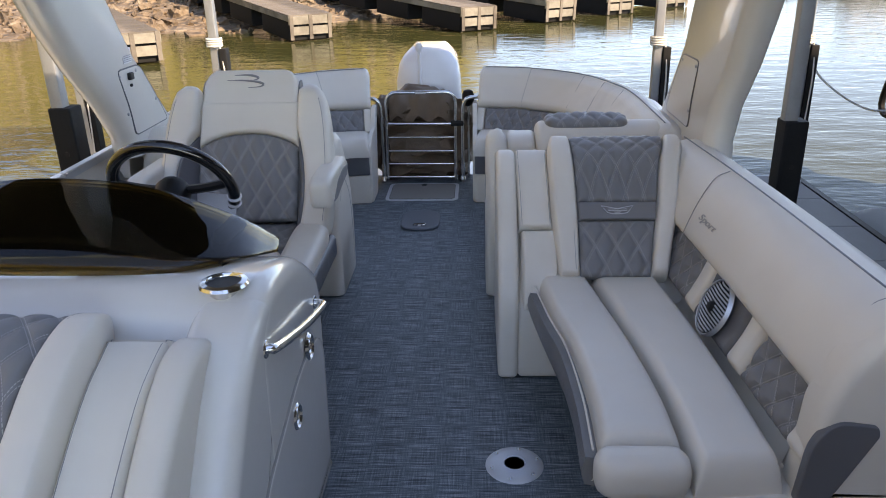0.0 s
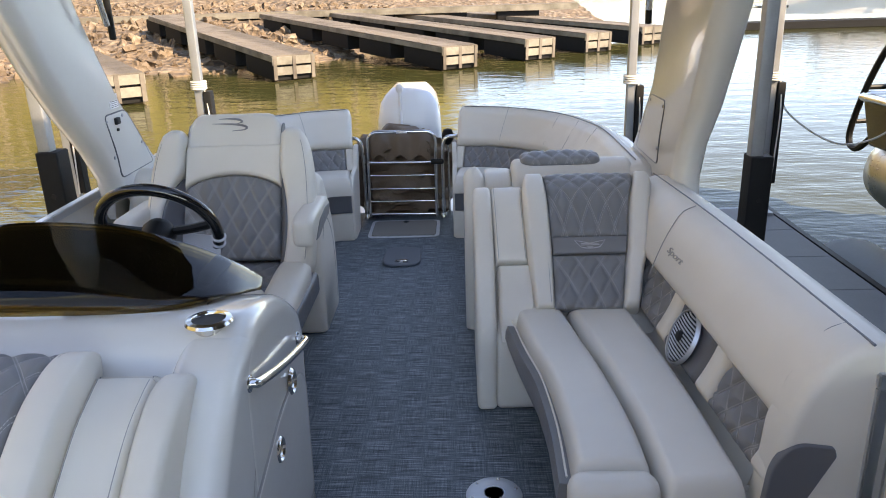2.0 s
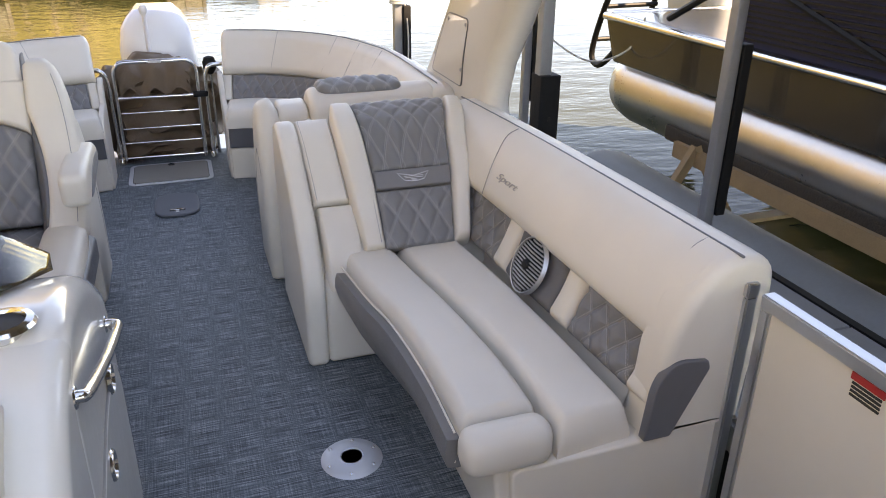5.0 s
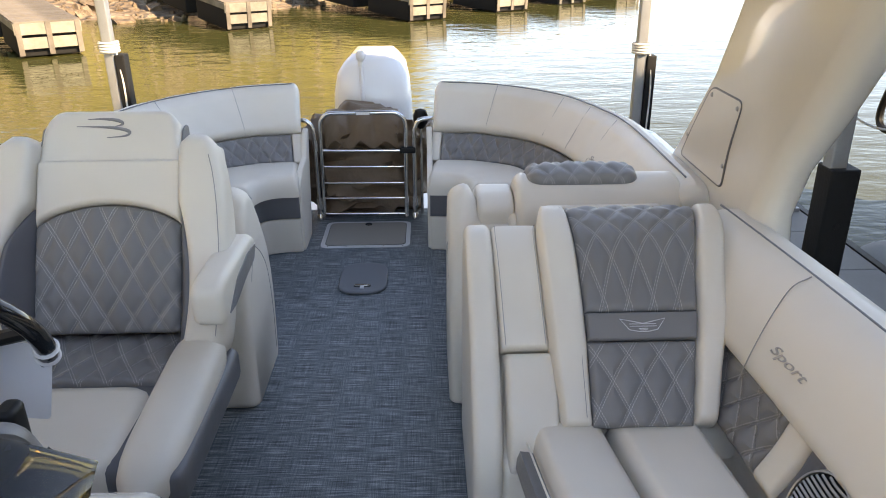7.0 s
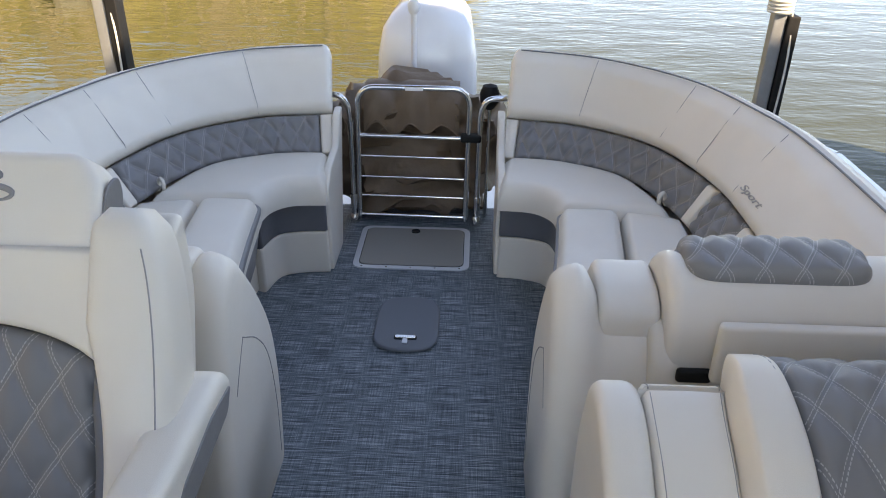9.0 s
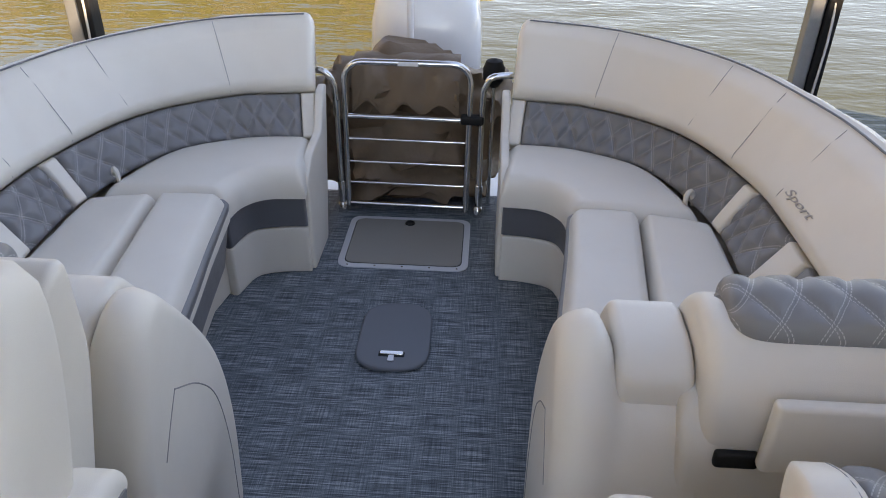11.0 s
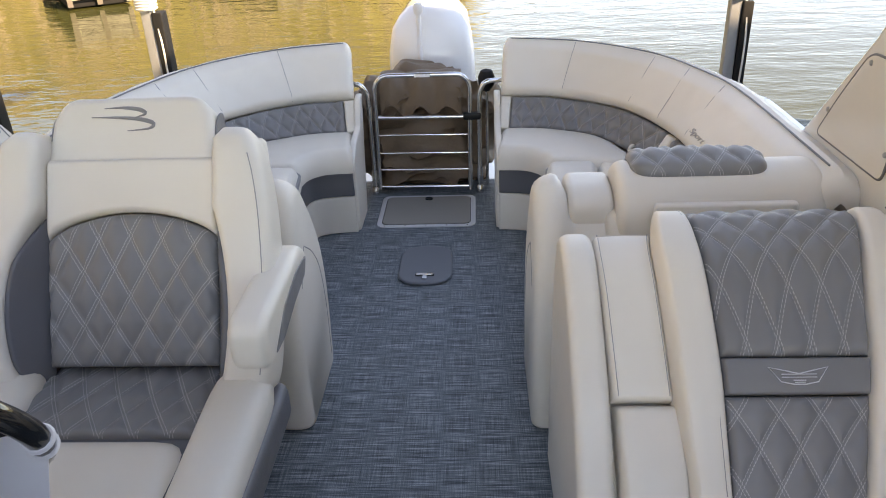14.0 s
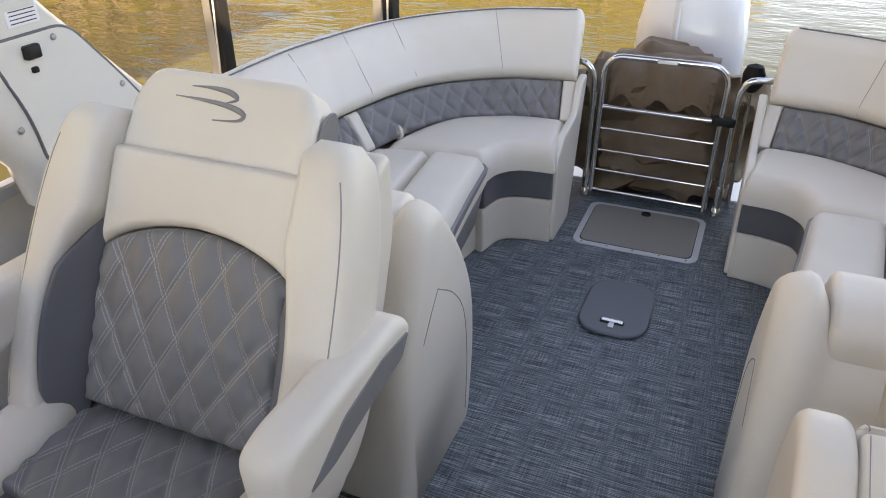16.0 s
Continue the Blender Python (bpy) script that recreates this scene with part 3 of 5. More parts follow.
def guide_pole(x, y, z_box, z_foot, pad_len, rope, box=True, side=-1):
    """A galvanised guide pole with a black padded sleeve, and a rope tied round it where there is one."""
    e = thing("guide_pole", "galvanised lift guide pole with a black padded sleeve", "pole", "guide poles of the boat lift", at=(x, y, z_foot))
    h = 3.9 - z_foot
    part("pole", rbox(-0.032, 0.032, -0.032, 0.032, 0, h, 0.005), GALV, e)
    zb = z_box - z_foot
    if box:
        part("sleeve", slab(round_poly([(-0.055, -0.06), (0.055, -0.06), (0.055, 0.06), (-0.055, 0.06)], 0.012), (0.02, 0, zb - pad_len), (1, 0, 0), (0, 1, 0), pad_len, 0.008), RUBBER, e, "black padded sleeve")
        part("bolt_hole", lathe([(0.012, 0), (0.012, 0.004)], 12, pose(0.02, -0.0605, zb - 0.22, 90)), BLACK, e)
    else:
        part("sleeve", slab(round_poly([(-0.03, -0.045), (0.03, -0.045), (0.03, 0.045), (-0.03, 0.045)], 0.008), (side * 0.065, 0, zb - pad_len), (1, 0, 0), (0, 1, 0), pad_len, 0.008), RUBBER, e, "black padded guide strip")
    part("foot", rbox(-0.1, 0.1, -0.08, 0.08, 0, 0.03, 0.006), GALV, e)
    if rope:
        bm = bmesh.new()
        for k in range(4):
            tube([(0.055 * math.cos(a), 0.055 * math.sin(a), zb + 0.02 + 0.017 * k) for a in (i / 14 * 6.283 for i in range(14))], 0.009, 6, None, True, bm)
        tube([(0.05, -0.03, zb + 0.02), (0.07, -0.05, zb - 0.25), (0.05, -0.06, zb - 0.8)], 0.006, 6, 12, False, bm)
        part("rope", bm, ROPE, e, "white rope wound round the pole")
    return e


guide_pole(1.845, 3.79, 0.73, -0.265, 0.95, False)
guide_pole(-1.66, 3.7, 0.86, -1.4, 1.5, False)
guide_pole(1.72, 6.06, 0.8, -1.4, 1.6, True, False, 1)
guide_pole(-1.64, 5.95, 0.86, -1.4, 1.6, True, False, 1)
guide_pole(2.8, 6.03, 0.8, -0.265, 0.8, True, False, 1)
guide_pole(2.84, 3.62, 0.86, -0.265, 0.95, False, False, 1)
guide_pole(-2.7, 5.85, 0.9, -0.265, 0.8, True, False, 1)

# ---- the boat: deck, pontoons, fence ----
tagged(part("floor", bars([(-1.3, 1.3, -2.6, 5.42, -0.05, 0.0)]), FLOOR), "woven blue-grey vinyl deck floor", "floor", kind="structure")
for x in (-0.85, 0.85):
    tagged(part("pontoon", lathe([(0.02, -4.2), (0.2, -4.0), (0.32, -3.6), (0.32, 4.0), (0.2, 4.1)], 28, pose(x, 1.4, -0.4, 90, 0, 180)), PONTOON), "brushed aluminium pontoon tube under the deck", "pontoon", "pontoons of the boat")
for i in range(9):
    tagged(part("cross_member", bars([(-1.25, 1.25, -2.4 + i * 0.95, -2.34 + i * 0.95, -0.12, -0.05)]), BRUSHED), "aluminium cross member under the deck", "cross member", "cross members under the deck")


def fence(name, pts, label):
    """A rail fence panel along straight runs: aluminium frame round a cream sheet."""
    e = thing(name, label, "fence panel")
    for (xa, ya), (xb, yb) in zip(pts, pts[1:]):
        d = Vector((xb - xa, yb - ya, 0))
        ln = d.length
        m = Matrix.Translation((xa, ya, 0)) @ Matrix.Rotation(math.atan2(d.y, d.x), 4, "Z")
        for nm, b, mt in (("sheet", (0.02, ln - 0.02, -0.006, 0.006, 0.06, 0.69), PANEL), ("top_rail", (0, ln, -0.018, 0.018, 0.69, 0.725), BRUSHED), ("bottom_rail", (0, ln, -0.016, 0.016, 0.03, 0.06), BRUSHED), ("upright", (0, 0.03, -0.016, 0.016, 0.0, 0.69), BRUSHED), ("upright", (ln - 0.03, ln, -0.016, 0.016, 0.0, 0.69), BRUSHED)):
            bm = bars([b])
            bmesh.ops.bevel(bm, geom=bm.edges[:], offset=0.004, segments=2, affect="EDGES")
            bm.transform(m)
            part(nm, bm, mt, e)
    return e


fence("boat_fence", [(1.315, 1.57), (1.315, 3.0), (1.315, 4.35), (1.05, 5.0), (0.45, 5.395)], "cream boat fence panel with satin aluminium rails")
fence("boat_fence", [(-1.315, -2.5), (-1.315, 1.0), (-1.315, 3.0), (-1.315, 4.35), (-1.05, 5.0), (-0.45, 5.395)], "cream boat fence panel with satin aluminium rails")
fence("boat_fence", [(1.315, -2.5), (1.315, 0.78)], "cream boat fence panel beside the bow lounge")
gate_r = fence("boarding_gate", [(1.315, 0.8), (1.315, 1.53)], "closed cream boarding gate in satin aluminium frame")
part("sticker_header", bars([(1.306, 1.309, 1.19, 1.27, 0.668, 0.684)]), RED, gate_r, "red warning sticker")
part("sticker_text", bars([(1.3065, 1.309, 1.195, 1.265, 0.632 + 0.009 * i, 0.637 + 0.009 * i) for i in range(4)]), PRINT, gate_r)

# ---- upholstery ----
PROFILE = [(0.0, 0.413), (0.09, 0.52), (0.176, 0.616), (0.33, 0.73), (0.43, 0.771), (0.51, 0.78), (0.575, 0.745)]


def wing_backrest(dx, dy, dz, s, label, cat="backrest"):
    """A lounge end: quilted reclining back between white side rolls, an arm pad beside it, and a tall outer pod down to the deck."""
    e = thing("lounge_backrest", label, cat, "quilted lounge backrests")
    prof = spl([(0, a, b) for a, b in PROFILE])

    def P(x, v, lift=0.0):
        q = prof(v)
        t = (prof(min(v + 0.01, 1)) - prof(max(v - 0.01, 0))).normalized()
        return Vector((dx + s * x, dy + 2.65 + q.y - t.z * lift, dz + q.z + t.y * lift))

    def strip(xl, xr, v0, v1, lift):
        L, R = spl([(a, 0, 0) for a in xl]), spl([(a, 0, 0) for a in xr])

        def S(u, v):
            w = v0 + (v1 - v0) * v
            a, b = L(w).x, R(w).x
            return P(a + (b - a) * u, w, lift)
        return S
    ql, qr = [0.72, 0.722, 0.722, 0.716], [0.97, 1.012, 1.075, 1.108]
    rl, al = [0.645, 0.628, 0.628, 0.652], [0.512, 0.503, 0.498, 0.503]
    ro = [1.035, 1.095, 1.16, 1.165]
    fl = s < 0

    def off(xs, d):
        return [x + d for x in xs]
    part("quilted_panel", pad(strip(ql, qr, 0.0, 0.266, 0.008), 0.022, 0.014, (0.077, 0.135, 0.009), 0.03, 0.004, fl), QUILT, e, "quilted grey vinyl panel")
    part("band", pad(strip(ql, qr, 0.268, 0.352, 0.006), 0.022, 0.008, None, 0.03, 0.0, fl, 0.02), GREY, e, "smooth grey band with an embroidered emblem")
    part("quilted_panel", pad(strip(ql, qr, 0.354, 1.0, 0.008), 0.022, 0.014, (0.077, 0.135, 0.009), 0.03, 0.004, fl), QUILT, e, "quilted grey vinyl panel")
    inner, outer = strip(rl, off(ql, 0.003), 0.0, 1.0, -0.03), strip(off(qr, -0.004), ro, 0.0, 1.0, -0.03)
    part("side_roll", pad(inner, 0.062, 0.018, None, 0.03, 0.003, fl, 0.02), WHITE, e)
    part("side_roll", pad(outer, 0.062, 0.026, None, 0.05, 0.003, fl, 0.02), WHITE, e)
    stitch(inner, 0.062, 0.018, fl, [(0.76, 0.03), (0.76, 0.5), (0.76, 0.97)], e)
    arm = strip(al, off(rl, 0.006), 0.25, 0.985, -0.075)
    part("arm_pad", pad(arm, 0.052, 0.014, None, 0.05, 0.003, fl, 0.02), WHITE, e)
    stitch(arm, 0.052, 0.014, fl, [(0.11, 0.03), (0.11, 0.5), (0.11, 0.97)], e)
    stitch(arm, 0.052, 0.014, fl, [(0.9, 0.03), (0.9, 0.5), (0.9, 0.97)], e)
    knee = spl([(0, 2.797, 0.548), (0, 2.73, 0.492), (0, 2.682, 0.455), (0, 2.648, 0.40), (0, 2.64, 0.31)])
    Sk = lambda u, v: Vector((dx + s * (0.512 + (0.134 + 0.005 * v) * u), dy + knee(1 - v).y + 0.032, dz + knee(1 - v).z - 0.03))
    part("lower_arm_pad", pad(Sk, 0.045, 0.016, None, 0.06, 0.003, fl, 0.02), WHITE, e)
    pod = round_poly([(2.628, 0.0), (2.618, 0.33), (2.70, 0.458), (2.83, 0.597), (2.99, 0.717), (3.10, 0.768), (3.2, 0.755), (3.25, 0.6), (3.25, 0.0)], [0.03, 0.1, 0.1, 0.1, 0.1, 0.05, 0.05, 0.05, 0.02], 6)
    pod = [(p.x, p.y + (dz if p.y > 0.2 else 0)) for p in pod]
    part("pod", slab(pod, (dx + 0.426 if s > 0 else dx - 0.502, dy, 0), (0, 1, 0), (0, 0, 1), 0.076, 0.022, 6), WHITE, e)
    seam("seam", [(dx + s * 0.458, dy + y, dz + z + 0.0005) for y, z in ((2.72, 0.474), (2.83, 0.5885), (2.99, 0.71), (3.07, 0.747))], e, 0.0012)
    body = [(2.638, 0.0), (2.632, 0.3 + dz), (2.80, 0.47 + dz), (3.0, 0.655 + dz), (3.14, 0.70 + dz), (3.24, 0.67 + dz), (3.25, 0.0)]
    xa, xb = sorted((dx + s * 0.5, dx + s * 1.16))
    part("body", slab(round_poly(body, 0.03), (xa, dy, 0), (0, 1, 0), (0, 0, 1), xb - xa, 0.02), WHITE, e)
    # emblem: a plain winged outline with bars
    c = P(0.865, 0.312, 0.0297)
    t = (prof(0.33) - prof(0.295)).normalized()
    X, Y = Vector((1, 0, 0)), Vector((0, t.y, t.z))
    wing = [(-0.058, 0.017), (-0.022, 0.009), (0, 0.004), (0.022, 0.009), (0.058, 0.017), (0.036, -0.012), (0.012, -0.017), (-0.012, -0.017), (-0.036, -0.012)]
    bm = tube([c + X * a + Y * b for a, b in wing], 0.0013, 5, None, True)
    for w, h in ((0.034, 0.003), (0.034, -0.003), (0.012, -0.009), (0.01, -0.013)):
        tube([c - X * w + Y * h, c + X * w + Y * h], 0.001, 5, None, False, bm)
    part("emblem", bm, PALE_THREAD, e, "pale embroidered winged emblem")
    return e


wing_backrest(0, 0, 0, 1, "off-white lounge backrest with quilted grey panel beside the aisle")
wing_backrest(0.225, -1.66, 0.035, -1, "off-white lounge backrest with quilted grey panel before the console")
wing_backrest(0.07, -2.39, 0.01, 1, "off-white bow lounge backrest with quilted grey panel")


def bow_lounge(x0, x1, y1, nx, side, label):
    e = thing("bow_lounge", label, "lounge seat", "bow lounge seats")
    part("base", rbox(x0 + 0.05, x1, -2.2, y1, 0, 0.3, 0.02), WHITE, e)
    a, b = (nx, x1) if side > 0 else (x0, nx)
    part("seat_cushion", rbox(a + 0.003, b, -2.2, y1 + 0.02, 0.3, 0.445, 0.045), WHITE, e)
    c, d = (x0, nx) if side > 0 else (nx, x1)
    part("front_cushion", rbox(c, d - 0.003, -2.2, y1 - 0.02, 0.3, 0.45, 0.045), WHITE, e)
    return e


bow_lounge(-1.27, -0.38, 1.0, -0.6, -1, "off-white bow lounge seat before the console")
bow_lounge(0.58, 1.27, 0.27, 0.8, 1, "off-white bow lounge seat along the fence")


def side_bench():
    e = thing("side_bench", "long off-white bench with grey side band and quilted lumbar strip", "bench")
    prof = round_poly([(0.74, 0), (1.295, 0), (1.30, 0.70), (1.26, 0.74), (1.19, 0.62), (1.13, 0.46), (1.09, 0.315), (0.7, 0.315)], [0.03, 0.01, 0.03, 0.03, 0.03, 0.02, 0.02, 0.03])
    part("base", slab([(p.x, p.y) for p in prof], (0, 3.2, 0), (1, 0, 0), (0, 0, 1), 1.585, 0.012), WHITE, e)
    inner = [(0.56, 2.74), (0.6, 2.41), (0.635, 2.2), (0.65, 1.93), (0.645, 1.69)]
    mid = [(0.755, 2.70), (0.795, 2.41), (0.825, 2.2), (0.853, 1.9), (0.855, 1.69)]
    back = [(1.0, 2.72), (1.03, 2.41), (1.045, 2.2), (1.058, 1.93), (1.066, 1.62)]
    S = net([[(x, y, 0.325) for x, y in inner], [((a + c) / 2, (b + d) / 2, 0.33) for (a, b), (c, d) in zip(inner, mid)], [(x - 0.003, y, 0.33) for x, y in mid]])
    part("front_cushion", pad(S, 0.092, 0.035, None, 0.02, 0.006, False), WHITE, e)
    mid2 = mid[:-1] + [(0.855, 1.6)]
    S = net([[(x + 0.003, y, 0.33) for x, y in mid2], [((a + c) / 2, (b + d) / 2, 0.33) for (a, b), (c, d) in zip(mid2, back)], [(x, y, 0.33) for x, y in back]])
    part("rear_cushion", pad(S, 0.09, 0.035, None, 0.02, 0.006, False), WHITE, e)
    part("nose_cushion", rbox(0.625, 0.853, 1.585, 1.688, 0.305, 0.42, 0.04, 0.05), WHITE, e, "rounded cushion end")
    low = [(0.63, 2.72, 0.10), (0.64, 2.41, 0.16), (0.65, 2.2, 0.2), (0.66, 1.93, 0.255), (0.645, 1.69, 0.30)]
    S = net([[(x - 0.012, y, 0.362) for x, y in inner], [(x - 0.018, y, 0.3) for x, y in inner], low])
    part("side_band", pad(S, 0.02, 0.012, None, 0.02, 0.0, False), GREY, e, "grey vinyl side band")
    part("piping", tube([(x - 0.012, y, z - 0.004) for x, y, z in low], 0.004, 6, 30), WHITE, e)
    part("top_piping", tube([(x - 0.014, y, 0.384) for x, y in inner], 0.003, 6, 30), WHITE, e)
    # long back bolster
    lo = [(1.06, 3.22, 0.56), (1.10, 2.7, 0.555), (1.125, 2.2, 0.55), (1.145, 1.59, 0.545)]
    def up(off, z):
        return [(x + off, y, z) for x, y, _ in lo]
    S = net([lo, up(0.03, 0.62), up(0.075, 0.705), up(0.115, 0.738), up(0.17, 0.745), up(0.205, 0.715), up(0.205, 0.64)])
    SB = S
    part("back_bolster", pad(S, 0.045, 0.045, None, 0.03, 0.0, False, 0.03), WHITE, e)
    part("rail_piping", tube([(x + 0.14, y, 0.789) for x, y, _ in lo], 0.0035, 6, 40), DARKGREY, e)
    seam("seam", [(1.117 + o, 2.66 + k, z) for o, k, z in ((-0.062, -0.03, 0.56), (-0.04, -0.02, 0.62), (0.0, 0.0, 0.70), (0.055, 0.03, 0.77), (0.11, 0.05, 0.79))], e)
    seam("seam", [(1.17 + o, 1.68 + k, z) for o, k, z in ((-0.062, -0.02, 0.56), (-0.04, -0.01, 0.62), (0.0, 0.0, 0.70), (0.055, 0.02, 0.77), (0.11, 0.03, 0.79))], e)
    # lumbar strip
    def lum(y):
        x = 1.005 + (2.72 - y) * 0.055
        return x

    def lseg(name, y0, y1, material, quilt=None, lab="", th=0.03):
        def S(u, v):
            y = y0 + (y1 - y0) * u
            return Vector((lum(y) + 0.04 + 0.075 * v + 0.01 * math.sin(math.pi * v), y, 0.40 + 0.165 * v))
        return part(name, pad(S, th, 0.022, quilt, 0.03, 0.006, False, 0.02), material, e, lab)
    lseg("quilted_panel", 2.98, 2.48, QUILT_S, (0.085, 0.11, 0.016), "quilted grey lumbar panel")
    lseg("white_band", 2.478, 2.385, WHITE)
    lseg("speaker_panel", 2.383, 2.095, DARKGREY, None, "dark grey speaker panel")
    lseg("white_band", 2.093, 2.0, WHITE)
    lseg("quilted_panel", 1.998, 1.705, QUILT_S, (0.085, 0.11, 0.016), "quilted grey lumbar panel")
    lseg("white_band", 1.703, 1.60, WHITE, None, "", 0.03)
    ep = round_poly([(0.76, 0.0), (1.33, 0.0), (1.345, 0.34), (1.088, 0.34), (1.086, 0.316), (0.74, 0.314)], [0.02, 0.02, 0.02, 0.01, 0.01, 0.03])
    part("end_panel", slab(ep, (0, 1.63, 0), (1, 0, 0), (0, 0, 1), 0.036, 0.008), WHITE, e)
    top = round_poly([(1.085, 0.325), (1.355, 0.325), (1.392, 0.66), (1.385, 0.765), (1.30, 0.795), (1.225, 0.775), (1.15, 0.69), (1.105, 0.565), (1.10, 0.48)], [0.01, 0.01, 0.1, 0.06, 0.06, 0.06, 0.08, 0.03, 0.02])
    part("bolster_end", slab(top, (0, 1.70, 0), (1, 0, 0), (0, 0, 1), 0.116, 0.03, 6), WHITE, e)
    cap = round_poly([(1.075, 0.33), (1.15, 0.33), (1.235, 0.51), (1.228, 0.535), (1.135, 0.548), (1.09, 0.49)], [0.006, 0.006, 0.006, 0.01, 0.035, 0.035])
    part("end_cap", slab(cap, (0, 1.60, 0), (1, 0, 0), (0, 0, 1), 0.026, 0.004), DARKGREY, e, "dark grey end cap")
    # speaker
    sp = part("speaker", lathe([(0.0, 0.006), (0.083, 0.006), (0.088, 0.012), (0.092, 0.008), (0.094, 0.0), (0.0, 0.0)], 40, pose(1.077, 2.245, 0.493, 0, -66, 0)), BLACK, e, "round marine speaker")
    M = pose(1.077, 2.245, 0.493, 0, -66, 0)
    part("rim", lathe([(0.084, 0.002), (0.086, 0.014), (0.09, 0.015), (0.095, 0.002)], 40, M), BRUSHED, sp)
    for k in range(-7, 8):
        yy = k * 0.0108
        w = math.sqrt(max(0, 0.081 ** 2 - yy ** 2))
        bm = tube([M @ Vector((yy, -w, 0.012)), M @ Vector((yy, 0, 0.017)), M @ Vector((yy, w, 0.012))], 0.0028, 5, 8)
        part("grille_bar", bm, BRUSHED, sp)
    part("cone_centre", lathe([(0.0, 0.03), (0.012, 0.028), (0.02, 0.018)], 20, M), BLACK, sp)
    # model name in thread
    A, Bq, Cq = (on_pad(SB, 0.045, 0.045, False, u, v, 0.0) for u, v in ((0.445, 0.2), (0.465, 0.2), (0.445, 0.23)))
    ex = (Bq - A).normalized()
    ez = ex.cross(Cq - A).normalized()
    ey = ez.cross(ex)
    w = words("Sport", 0.042, Matrix((ex, ey, ez)).transposed().to_4x4() @ Matrix.Diagonal((1.5, 0.8, 1, 1)), 0.0012, 0.4)
    w.transform(Matrix.Translation(A + ez * 0.002))
    part("model_lettering", w, PALE_GREY_THREAD, e, "grey embroidered lettering")
    return e


side_bench()


def stern_lounge(s, label):
    """A curved stern corner lounge: seat in four cushions, quilted lumbar strip, tall back bolster."""
    e = thing("stern_lounge", label, "lounge seat", "stern lounges")
    fl = s > 0

    def c3(pts, z):
        return [(s * x, y, z) for x, y in pts]
    B = [(0.345, 5.035), (0.6, 5.0), (0.826, 4.845), (0.94, 4.53)]
    B2 = [(0.945, 4.5), (0.95, 4.2), (0.945, 3.62)]
    M2 = [(0.745, 4.565), (0.70, 4.1), (0.655, 3.62)]
    I = [(0.325, 4.735), (0.45, 4.72), (0.515, 4.66), (0.535, 4.575)]
    I2 = [(0.53, 4.57), (0.5, 4.3), (0.467, 4.05), (0.43, 3.72)]
    Z = 0.345
    def cush(name, a, b, th=0.078, r=0.035, z0=Z, z1=Z):
        A, C = spl(c3(a, z0)), spl(c3(b, z1))
        S = lambda u, v: A(u).lerp(C(u), v)
        part(name, pad(S, th, r, None, 0.03, 0.006, not fl, 0.03, 0.003), WHITE, e)
    cush("seat_cushion", I, B, 0.08, 0.042)
    cush("side_cushion", M2, B2)
    cush("side_front_cushion", I2, M2, 0.082, 0.04)
    # fronts below the cushions
    F = [(0.335, 4.775), (0.44, 4.762), (0.525, 4.72), (0.56, 4.6)]
    A, C = spl(c3(F, 0.19)), spl(c3([(x, y - 0.012) for x, y in F], 0.36))
    part("front_band", pad(lambda u, v: A(u).lerp(C(u), v), 0.012, 0.008, None, 0.03, 0, not fl, 0.02), DARKGREY, e, "dark grey front band")
    A2, C2 = spl(c3([(x, y + 0.004) for x, y in F], 0.0)), spl(c3(F, 0.188))
    part("front_panel", pad(lambda u, v: A2(u).lerp(C2(u), v), 0.01, 0.008, None, 0.03, 0, not fl, 0.02), WHITE, e)
    G = [(0.545, 4.58), (0.512, 4.3), (0.478, 4.05), (0.44, 3.72)]
    A3, C3 = spl(c3([(x + 0.05, y) for x, y in G], 0.13)), spl(c3(G, 0.385))
    part("side_band", pad(lambda u, v: A3(u).lerp(C3(u), v), 0.02, 0.012, None, 0.03, 0, not fl, 0.02), GREY, e, "grey side band")
    out = [(0.345, 4.80), (0.45, 4.785), (0.56, 4.74), (0.6, 4.5), (0.56, 4.1), (0.53, 3.75), (1.24, 3.6), (1.26, 4.3), (1.02, 4.92), (0.7, 5.18), (0.5, 5.12), (0.36, 5.0)]
    part("base", slab([(s * x, y) for x, y in out], (0, 0, 0), (1, 0, 0), (0, 1, 0), 0.335, 0.012), WHITE, e)
    end = round_poly([(4.785, 0.0), (4.775, 0.36), (4.86, 0.42), (5.03, 0.44), (5.1, 0.56), (5.17, 0.57), (5.13, 0.42), (5.02, 0.0)], 0.02)
    xo = 0.322 if s > 0 else -0.352
    part("end_panel", slab(end, (xo, 0, 0), (0, 1, 0), (0, 0, 1), 0.03, 0.008), WHITE, e)
    # back: bottom line and top line
    BB = spl(c3([(0.345, 5.035), (0.6, 5.0), (0.826, 4.845), (0.945, 4.51), (0.955, 4.2), (0.945, 3.5)], 0.405))
    TT = spl(c3([(0.375, 5.285), (0.72, 5.165), (1.0, 4.885), (1.135, 4.53), (1.185, 4.2), (1.185, 3.42)], 0.742))

    def back(u, v):
        p = BB(u).lerp(TT(u), v)
        return p
    def seg(name, u0, u1, v0, v1, th, r, material, quilt=None, lab="", folds=0.0):
        S = lambda u, v: back(u0 + (u1 - u0) * u, v0 + (v1 - v0) * v)
        part(name, pad(S, th, r, quilt, 0.05, 0.003, not fl, 0.025, folds), material, e, lab)
    seg("white_band", 0.0, 0.036, 0.0, 0.4, 0.016, 0.008, WHITE)
    seg("quilted_panel", 0.037, 0.60, 0.0, 0.4, 0.026, 0.016, QUILT_S, (0.085, 0.11, 0.014), "gathered quilted grey lumbar panel", 0.016)
